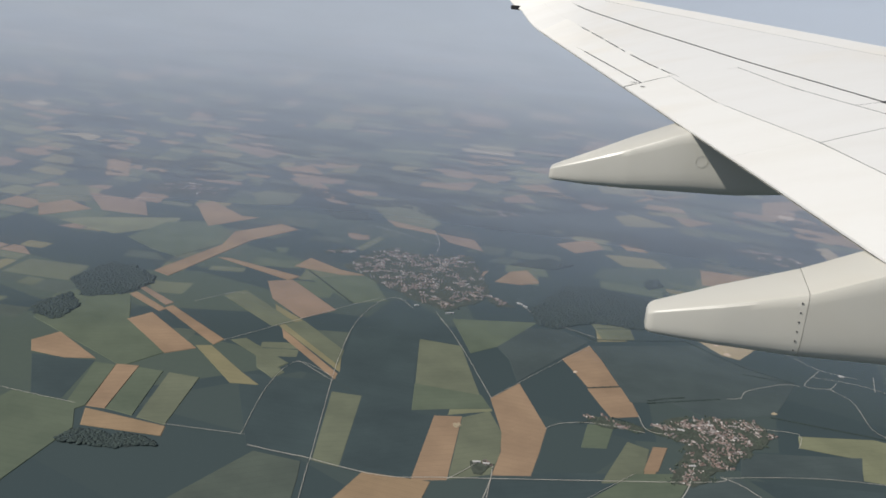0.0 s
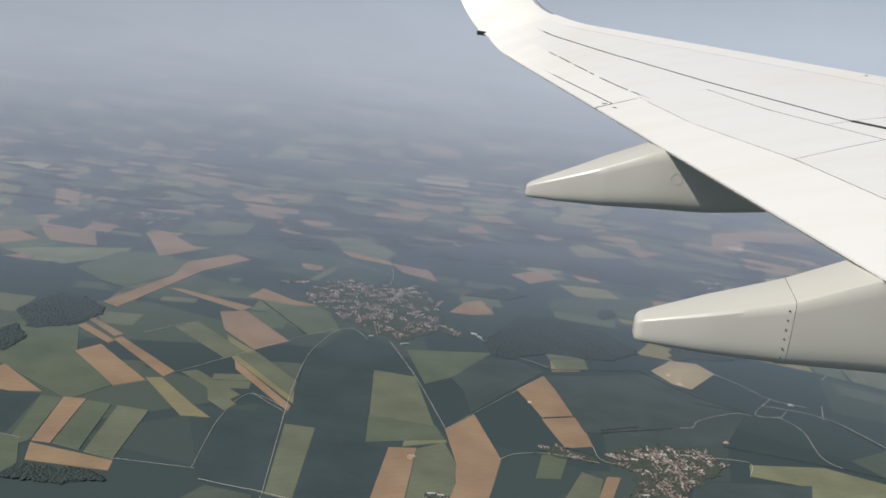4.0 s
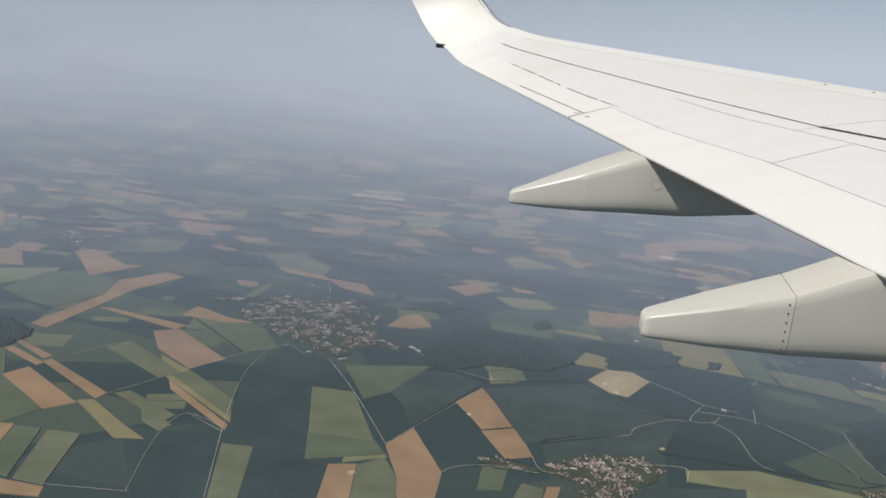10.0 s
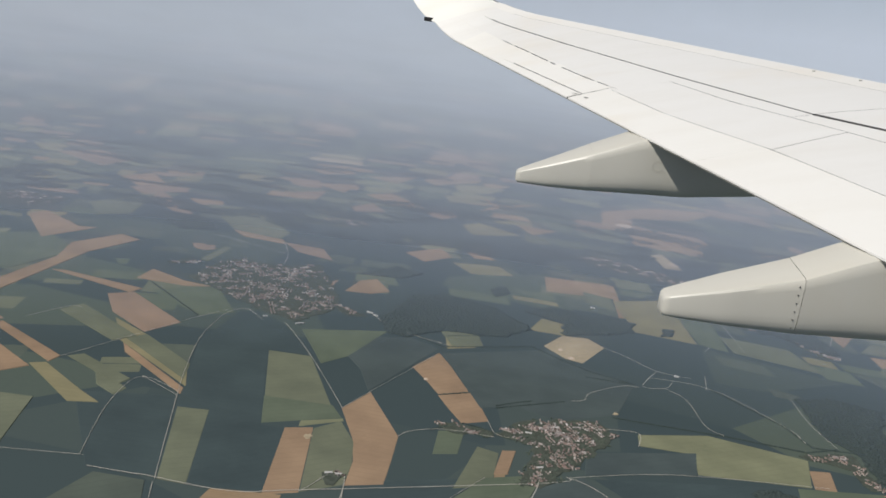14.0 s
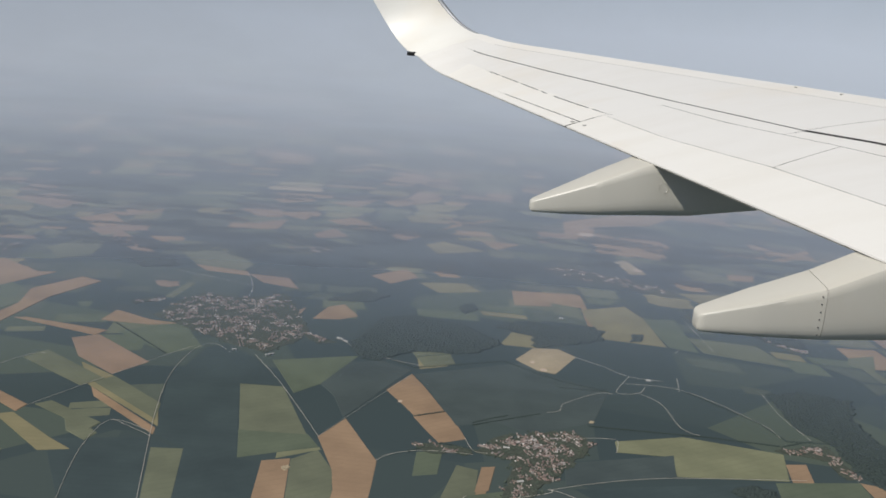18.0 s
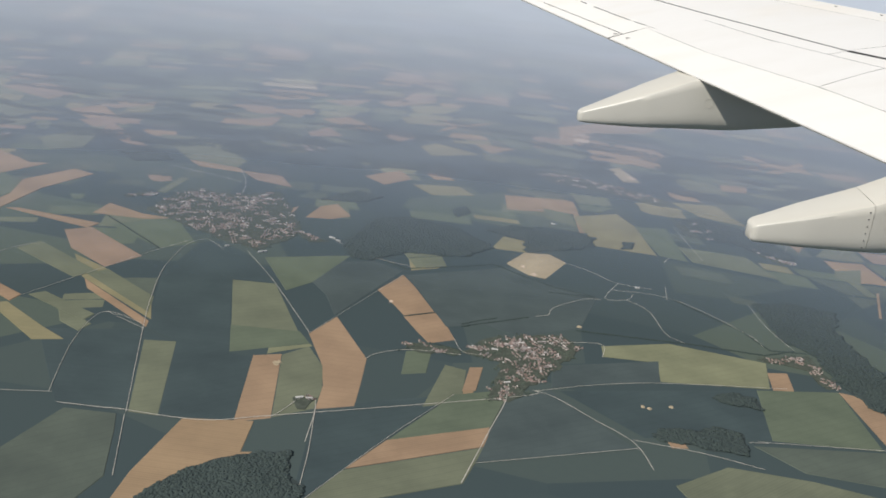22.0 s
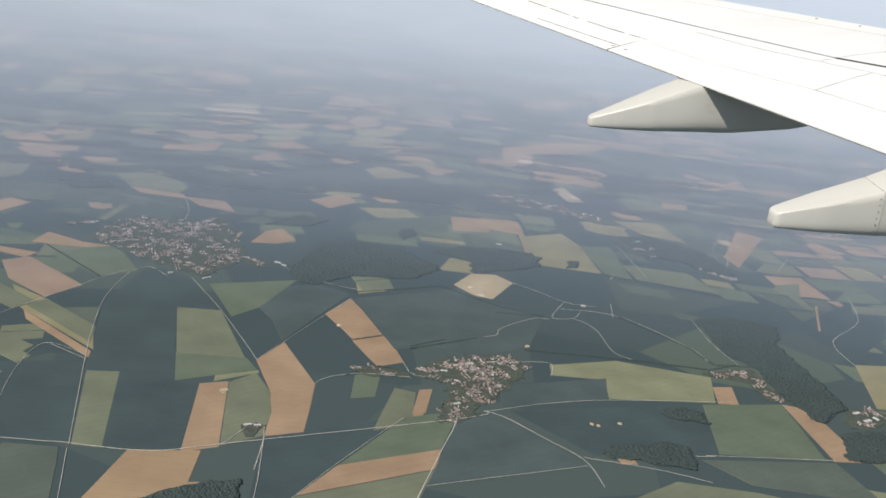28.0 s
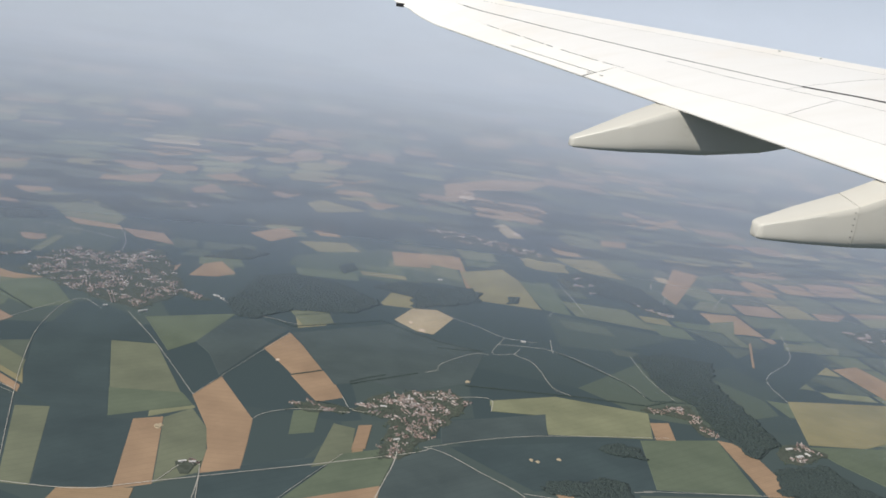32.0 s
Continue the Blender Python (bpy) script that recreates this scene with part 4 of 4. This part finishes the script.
# ---- painted haze ----
def haze_shell():
    """Summer haze over the distant land, painted on a thin shell: its opacity and tint grow farther off, and it climbs
    into the lower sky.
    """
    k = Mat("painted_haze")
    k.n.remove(k.p)
    pos = k.place()
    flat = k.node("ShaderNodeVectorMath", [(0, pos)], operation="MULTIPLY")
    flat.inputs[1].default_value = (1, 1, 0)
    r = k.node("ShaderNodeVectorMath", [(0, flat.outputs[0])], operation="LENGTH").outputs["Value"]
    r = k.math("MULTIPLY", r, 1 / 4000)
    # opacity and tint are painted by distance from the origin
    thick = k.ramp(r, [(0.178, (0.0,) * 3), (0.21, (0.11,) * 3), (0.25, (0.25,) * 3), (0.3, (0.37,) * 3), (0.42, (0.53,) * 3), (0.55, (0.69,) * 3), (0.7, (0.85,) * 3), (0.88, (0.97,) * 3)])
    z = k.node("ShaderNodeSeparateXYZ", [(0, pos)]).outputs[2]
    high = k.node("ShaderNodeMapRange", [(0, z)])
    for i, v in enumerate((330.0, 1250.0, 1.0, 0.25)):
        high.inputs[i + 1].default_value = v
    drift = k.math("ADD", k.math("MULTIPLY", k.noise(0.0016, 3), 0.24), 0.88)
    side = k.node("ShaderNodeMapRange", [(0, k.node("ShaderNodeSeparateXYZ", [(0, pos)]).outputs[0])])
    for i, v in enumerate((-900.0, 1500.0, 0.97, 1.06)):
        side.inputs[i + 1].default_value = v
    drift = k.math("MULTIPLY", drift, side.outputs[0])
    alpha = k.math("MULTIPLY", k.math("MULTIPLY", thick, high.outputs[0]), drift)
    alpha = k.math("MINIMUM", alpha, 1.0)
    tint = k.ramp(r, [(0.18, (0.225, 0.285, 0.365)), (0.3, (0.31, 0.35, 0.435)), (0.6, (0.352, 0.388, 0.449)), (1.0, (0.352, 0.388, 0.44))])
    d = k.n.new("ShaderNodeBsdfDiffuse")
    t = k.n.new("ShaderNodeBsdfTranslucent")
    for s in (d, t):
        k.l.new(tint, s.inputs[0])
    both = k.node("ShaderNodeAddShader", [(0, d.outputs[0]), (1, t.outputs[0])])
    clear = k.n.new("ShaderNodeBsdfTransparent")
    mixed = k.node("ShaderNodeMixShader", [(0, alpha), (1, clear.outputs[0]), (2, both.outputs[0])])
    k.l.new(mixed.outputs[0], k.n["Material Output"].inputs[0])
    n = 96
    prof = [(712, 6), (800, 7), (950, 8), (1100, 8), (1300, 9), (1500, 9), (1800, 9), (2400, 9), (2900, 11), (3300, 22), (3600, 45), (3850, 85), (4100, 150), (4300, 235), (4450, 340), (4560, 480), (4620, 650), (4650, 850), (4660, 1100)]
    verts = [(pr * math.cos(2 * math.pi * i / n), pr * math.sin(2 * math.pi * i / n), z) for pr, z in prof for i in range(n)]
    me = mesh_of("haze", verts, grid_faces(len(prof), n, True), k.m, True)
    tagged(new("haze", me), "thin shell painted with grey-lilac summer haze over the distant land", "haze", kind="stuff")


haze_shell()


# ---- the wing ----
# Positions count from the seat: y outboard, c from the trailing edge (0) to the leading edge (1).
def trailing(y):
    e = max(0.0, y - 15)
    return Vector((0.10 + 0.287 * (15 - y), y, -0.452 - 0.0706 * (15 - y) + 0.05 * e * e))


def leading(y):
    e = max(0.0, y - 15.5)
    return Vector((1.6 + 0.523 * (15 - y), y, 0.0975 - 0.045 * (15 - y) + 0.05 * e * e))


def surface(y, c, lift=0.0):
    a, b = trailing(y), leading(y)
    p = a.lerp(b, c)
    p.z += 0.10 * (b.x - a.x) * c * (1 - c) + lift
    return p


SEAT = Matrix.Translation((0, 0, CRUISE))
wing = new("aircraft_wing")
wing.matrix_basis = SEAT
tagged(wing, "white airliner wing with flaps, spoilers and an upturned winglet", "aircraft wing")
ROOT_Y, TIP_Y = 3.2, 16.55


def wing_core():
    """The body under the panels: rounded nose, flat belly, sharp trailing edge."""
    ys = [ROOT_Y + (TIP_Y - ROOT_Y) * i / 30 for i in range(31)]
    verts = []
    for y in ys:
        a, b = trailing(y), leading(y)
        ch = b.x - a.x
        ring = [surface(y, c, -0.012) for c in (0.0, 0.1, 0.2, 0.35, 0.5, 0.65, 0.8, 0.9, 0.96)]
        ring += [surface(y, c) + Vector((0, 0, -ch * dz)) for c, dz in ((1.0, 0.012), (1.012, 0.035), (1.0, 0.06), (0.93, 0.085), (0.8, 0.105), (0.6, 0.12), (0.4, 0.1), (0.2, 0.06))]
        ring.append(a + Vector((0.004, 0, -0.014)))
        verts += ring
    n = 18
    return mesh_of("wing_body", verts, grid_faces(len(ys), n, True) + [tuple(range(n))], SEAM, False)


part("wing_body", wing_core(), wing, "dark structure showing in the panel gaps")


def curve(*knots):
    ys, cs = [k[0] for k in knots], [k[1] for k in knots]
    return lambda y: float(np.interp(y, ys, cs))


def panel(name, y0, y1, low, high, gaps=(0.004, 0.004, 0.004, 0.004), material=PAINT, lean=(0.0, 0.0), label="", ends=(16.12, 16.12), lift=0.004):
    """A skin panel that lies on the wing, with its rim turned down. gaps: half widths of the joints at inner end, outer end, aft and front.
    lean: how far the front of each end stands outboard of its back."""
    ny, nc = max(3, int((y1 - y0) * 3) + 2), 6
    verts = []
    for i in range(ny):
        for j in range(nc):
            u, v = i / (ny - 1), j / (nc - 1)
            a, b = y0 + gaps[0] + lean[0] * v, y1 - gaps[1] + lean[1] * v
            y = a + (b - a) * u
            ch = (leading(y) - trailing(y)).x
            fade = [min(1.0, max(0.0, (e - y) / 0.08)) for e in ends]
            lo, hi = low(y) + gaps[2] * fade[0] / ch, high(y) - gaps[3] * fade[1] / ch
            verts.append(surface(y, lo + (hi - lo) * v, lift))
    top = len(verts)
    rim = [j for j in range(nc)] + [i * nc + nc - 1 for i in range(1, ny)] + [(ny - 1) * nc + j for j in range(nc - 2, -1, -1)] + [i * nc for i in range(ny - 2, 0, -1)]
    verts += [verts[k].copy() for k in rim] + [verts[k] - Vector((0, 0, 0.014)) for k in rim]
    faces = grid_faces(ny, nc)
    m = len(rim)
    faces += [(top + k, top + (k + 1) % m, top + m + (k + 1) % m, top + m + k) for k in range(m)]
    me = mesh_of(name, verts, faces, material, True)
    me.materials.append(SEAM)
    me.materials.append(GREY_SEAM)
    edges = [0] * (nc - 1) + [3] * (ny - 1) + [1] * (nc - 1) + [2] * (ny - 1)
    for q, e in zip(me.polygons[-m:], edges):
        q.use_smooth = False
        q.material_index = (2 if gaps[e] == fine_gap else 1) if gaps[e] >= 0.003 and me.vertices[q.vertices[0]].co.y < (99, 99, *ends)[e] else 0
    return part(name, me, wing, label)


zero, nose = (lambda y: 0.0), (lambda y: 0.985)
main = curve((3, 0.53), (8, 0.503), (8.72, 0.472), (10.8, 0.467), (13.4, 0.488), (16.2, 0.55))
front = curve((3, 0.90), (10, 0.86), (16, 0.82))
hinge = curve((10, 0.195), (11.4, 0.19), (12.2, 0.2), (14.5, 0.262), (15.2, 0.29))
tab = lambda y: 0.062 - 0.004 * (y - 11)
flapseam = curve((3, 0.17), (6.6, 0.178), (7.9, 0.187), (9.4, 0.155), (10.6, 0.17))
spoil = curve((3, 0.45), (8.1, 0.418), (9.5, 0.386), (10.5, 0.4))
wide, fine_gap, hair = 0.03, 0.0045, 0.0018
panel("aileron", 10.66, 15.0, tab, hinge, (0.004, 0.0, 0.006, 0.011), PAINT_SUNLIT, (0.03, 0.22), "", (13.1, 14.55))
panel("aileron_tab", 10.66, 13.15, zero, tab, (0.005, 0.002, 0.0, 0.007), PAINT_SUNLIT)
panel("trailing_edge_panel", 13.15, 15.0, zero, tab, (0.002, 0.0, 0.0, 0.0005), PAINT_SUNLIT)
panel("tip_panel", 14.7, TIP_Y, zero, hinge, (0.0, 0.0, 0.0, 0.0), PAINT, lift=0.002)
panel("wing_skin", 10.55, TIP_Y, hinge, main, (0.001, 0.0, 0.004, wide * 0.37), PAINT, (0, 0), "", (14.55, 16.12))
for y in (11.05, 12.05, 12.45, 13.15, 13.85):
    panel("hinge_cover", y, y + (0.2 if y == 12.05 else 0.07), lambda q: hinge(q) - 0.02, lambda q: hinge(q) + 0.02, (0.0, 0.0, 0.0, 0.0), PAINT_SUNLIT, lift=0.005)
panel("flap", 7.92, 10.64, zero, flapseam, (0.001, 0.005, 0.0, fine_gap), PAINT_SUNLIT, (0.05, 0.03), "white trailing-edge flap")
panel("flap", ROOT_Y, 7.92, zero, flapseam, (0.0, 0.001, 0.0, fine_gap), PAINT_SUNLIT, (0.0, 0.05), "white trailing-edge flap")
panel("spoiler", 7.9, 10.6, flapseam, spoil, (fine_gap, 0.002, fine_gap, 0.004), PAINT, (0.2, -0.06), "white spoiler panel")
panel("spoiler", 5.6, 7.9, flapseam, spoil, (0.003, fine_gap, fine_gap, 0.004), PAINT, (0.2, 0.2), "white spoiler panel")
panel("spoiler", ROOT_Y, 5.6, flapseam, spoil, (0.0, 0.003, fine_gap, 0.004), PAINT, (0.0, 0.2), "white spoiler panel")
panel("wing_skin", 8.72, 10.55, spoil, main, (0.004, 0.001, 0.004, wide * 0.37), PAINT)
panel("wing_skin", ROOT_Y, 8.72, spoil, main, (0.0, 0.004, 0.004, wide * 0.9), PAINT)
panel("wing_skin", 8.74, TIP_Y, main, front, (0.004, 0.0, wide * 0.37, fine_gap), PAINT, (-0.02, 0.0))
panel("wing_skin", ROOT_Y, 8.74, main, front, (0.0, 0.004, wide * 0.9, fine_gap), PAINT, (0.0, -0.02))
for y0, y1 in ((ROOT_Y, 6.4), (6.4, 9.6), (9.6, 12.8), (12.8, TIP_Y)):
    panel("slat", y0, y1, front, nose, (hair, hair, fine_gap, 0.0), PAINT_SUNLIT, (0, 0), "pale leading-edge slat")


def slat_nose():
    ys = [ROOT_Y + (TIP_Y - ROOT_Y) * i / 30 for i in range(31)]
    verts = []
    for y in ys:
        ch = leading(y).x - trailing(y).x
        verts += [surface(y, 0.985, 0.004)] + [surface(y, c) + Vector((0, 0, -ch * dz)) for c, dz in ((1.0, 0.006), (1.012, 0.02), (1.016, 0.036), (1.01, 0.055), (0.97, 0.08), (0.92, 0.094))]
    return mesh_of("leading_edge", verts, grid_faces(31, 7), METAL, True)


part("leading_edge", slat_nose(), wing, "polished bare metal leading edge")


def belly():
    ys = [ROOT_Y + (TIP_Y - ROOT_Y) * i / 20 for i in range(21)]
    verts = []
    for y in ys:
        ch = leading(y).x - trailing(y).x
        verts += [surface(y, c) + Vector((0, 0, -ch * dz - 0.006)) for c, dz in ((0.93, 0.09), (0.8, 0.108), (0.6, 0.123), (0.4, 0.103), (0.2, 0.063))] + [trailing(y) + Vector((0.0, 0, -0.018))]
    return mesh_of("lower_skin", verts, grid_faces(21, 6), FAIRING, True)


part("lower_skin", belly(), wing, "grey underside of the wing")


def winglet():
    """A blended winglet: the wing's tip sweeps up and back and narrows."""
    y = TIP_Y - 0.03
    rows, z, xt, xl = [], trailing(y).z, trailing(y).x, leading(y).x
    rise = leading(y).z - z
    steps, du = 30, 0.12
    for i in range(steps):
        s = min(1.0, max(0.0, (i * du) / 1.7))
        th = radians(9 + 65 * s * s * (3 - 2 * s))
        rows.append((xt, xl, y, z, th, rise))
        y += math.cos(th) * du
        z += math.sin(th) * du
        xt -= (0.44 + 0.26 * s) * du
        xl -= (0.523 + 0.3 * s) * du
        rise *= 0.985
    verts = []
    for i, (xt, xl, y, z, th, rise) in enumerate(rows):
        ch, own = xl - xt, min(1.0, i / 12)
        for c, t in ((0, 0.004), (0.15, 0.035), (0.35, 0.065), (0.6, 0.08), (0.8, 0.062), (0.93, 0.034), (1.0, 0.0), (0.97, -0.018), (0.85, -0.04), (0.6, -0.05), (0.35, -0.035), (0.15, -0.018), (0, -0.004)):
            if t > 0:
                t = 0.8 * t * own + (1 - own) * (0.10 * c * (1 - c) + 0.0042 / ch)
            verts.append((xt + ch * c, y - math.sin(th) * t * ch, z + rise * c + math.cos(th) * t * ch))
    n = 13
    me = mesh_of("winglet", verts, grid_faces(len(rows), n, True) + [tuple(range(len(verts) - n, len(verts)))], WINGLET_SUNLIT, True)
    me.set_sharp_from_angle(angle=radians(50))
    return me, rows


winglet_mesh, winglet_rows = winglet()
tip_fin = part("winglet", winglet_mesh, wing, "white upswept winglet")


def winglet_edge():
    """The bare metal nose of the winglet, a rounded strip along its front, coloured dark for its shaded side."""
    verts, n = [], 8
    for i, (xt, xl, y, z, th, rise) in enumerate(winglet_rows[2:]):
        ch, r = xl - xt, 0.012 + 0.022 * min(1.0, i / 8)
        for k in range(n):
            a = 2 * math.pi * k / n
            u, v = 0.018 * ch + r * 1.6 * math.cos(a), r * math.sin(a)
            verts.append((xl - 0.03 * ch + u, y - math.sin(th) * v, z + rise * 0.985 + math.cos(th) * v))
    return mesh_of("winglet_edge", verts, grid_faces(len(winglet_rows) - 2, n, True), EDGE, True)


part("winglet_edge", winglet_edge(), tip_fin, "bare metal nose of the winglet, darkened as if in shade")
panel("corner_plate", 10.45, 10.8, lambda q: 0.13, lambda q: 0.22, (0.0, 0.0, 0.0, 0.0), PAINT, lift=0.001)


def fairing(yc, stations, joint, label, rivets=True):
    """A flap-track fairing: a boat-shaped box with a flat top and a rounded keel. stations: x, half width, top z, bottom z."""
    ring = [(-1.0, 0.5), (-1, 0.82), (-0.985, 0.93), (-0.92, 0.985), (-0.8, 1.0), (0.8, 1.0), (0.92, 0.985), (0.985, 0.93), (1, 0.82), (1, 0.5), (1, 0.36), (0.985, 0.24), (0.95, 0.14), (0.89, 0.07), (0.8, 0.025), (0.66, 0.0), (-0.66, 0.0), (-0.8, 0.025), (-0.89, 0.07), (-0.95, 0.14), (-0.985, 0.24), (-1, 0.36)]
    xs = [s[0] for s in stations]

    def loft(x0, x1, name, material, cap):
        k = 18
        verts = []
        if cap:
            ins = [(0.0, 0.02), (0.0, 0.62), (0.006, 0.82), (0.02, 0.94), (0.045, 0.99)]
        for i in range(k):
            t = i / (k - 1)
            x = x0 + (x1 - x0) * t
            if cap and i < 5:
                x = x0 + ins[i][0]
            w, top, bot = (float(np.interp(x, xs, [s[j] for s in stations])) for j in (1, 2, 3))
            mid, sc = (top + bot) / 2, 1.0
            if cap and i < 5:
                sc = ins[i][1]
            for a, b in ring:
                lean = 0.03 * (a + 1) * min(1.0, w / 0.2) ** 2 * max(0.0, min(1.0, (b - 0.5) * 2.5))
                verts.append((x, yc + a * w * sc, mid + (bot + (top - bot) * b - mid) * sc + lean * sc))
        n = len(ring)
        me = mesh_of(name, verts, grid_faces(k, n, True), material, True)
        me.set_sharp_from_angle(angle=radians(28))
        return part(name, me, wing, label)

    gap = 0.0012 if rivets else 0.0001
    cone = loft(xs[0], joint - gap, "fairing_tail", FAIRING, True)
    loft(joint + gap, xs[-1], "flap_track_fairing", FAIRING, False)
    w, top, bot = (float(np.interp(joint, xs, [s[j] for s in stations])) for j in (1, 2, 3))
    for i in range(6 if rivets else 0):
        z = bot + (top - bot) * (0.14 + 0.145 * i)
        part("rivet", box(joint - 0.03, yc - w * 0.992, z, 0.0075, 0.006, 0.0075, SEAM, "rivet"), cone)
    return cone


FAIR_LABEL = "pale grey flap-track fairing below the wing"
fairing(8.945, [(0.80, 0.075, -1.372, -1.472), (1.10, 0.14, -1.25, -1.466), (1.45, 0.2, -1.105, -1.447), (1.88, 0.255, -0.905, -1.41), (2.3, 0.26, -0.86, -1.385), (3.0, 0.25, -0.86, -1.28), (3.6, 0.2, -0.85, -1.12)], 1.45, FAIR_LABEL, False)
fairing(5.885, [(1.58, 0.085, -1.555, -1.68), (1.95, 0.15, -1.437, -1.676), (2.38, 0.19, -1.3, -1.662), (2.78, 0.2, -1.11, -1.635), (3.3, 0.21, -1.06, -1.6), (4.0, 0.2, -1.05, -1.5), (4.8, 0.14, -1.0, -1.3)], 2.37, FAIR_LABEL)

# small things on the wing
def ring_mesh(radius, thick, material, name):
    """A thin flat ring that stands upright, facing the cabin."""
    n, verts, faces = 28, [], []
    for i in range(n):
        a = 2 * math.pi * i / n
        for r, y in ((radius, 0), (radius, -0.0012), (radius - thick, -0.0012), (radius - thick, 0)):
            verts.append((r * math.cos(a), y, r * math.sin(a)))
    return mesh_of(name, verts, grid_faces(n, 4, True) + [((n - 1) * 4 + j, (n - 1) * 4 + (j + 1) % 4, (j + 1) % 4, j) for j in range(4)], material)


cover = part("access_cover", ring_mesh(0.048, 0.002, FAIRING, "access_cover"), wing, "round access cover with a grey rim")
cover.location = (2.02, 8.684, -1.12)
tx = trailing(16.7)
part("navigation_light", box(tx.x - 0.09, 16.78, tx.z + 0.0, 0.15, 0.1, 0.07, BLACK, "navigation_light"), wing, "black housing of the rear position light")
for y in (9.9, 10.45, 8.9):
    p = surface(y, 0.945, 0.01)
    part("vortex_stub", box(p.x, p.y, p.z, 0.03, 0.014, 0.012, GREY_SEAM, "vortex_stub"), wing, "small dark stub near the leading edge")
# dark bars laid on the skin for the shade in the flap-end gaps
for y, c, ln in ((10.71, 0.05, 0.11), (10.46, 0.055, 0.09)):
    p = surface(y, c, 0.004)
    part("end_gap_bar", box(p.x, p.y, p.z, ln, 0.018, 0.004, SEAM, "end_gap_bar"), wing, "dark bar for the shaded gap at the end of the flap")
# plain dark bars where the winglet carries lettering
for i, row in enumerate(winglet_rows[16:29:4]):
    xt, xl, y, z, th, rise = row
    ch = xl - xt
    for k in (-1, 1):
        me = box(0, 0, 0, 0.07, 0.008, 0.26, NAVY, "letter_bar", 0.3)
        ob = part("letter_bar", me, tip_fin, "navy blue bar of lettering")
        ob.matrix_basis = Matrix.Translation((xt + ch * (0.62 + 0.11 * k), y - math.sin(th) * (0.064 * ch + 0.02), z + rise * 0.62 + math.cos(th) * 0.07 * ch)) @ pose(0, 0, 0, math.degrees(th) - 90, 30, 0)
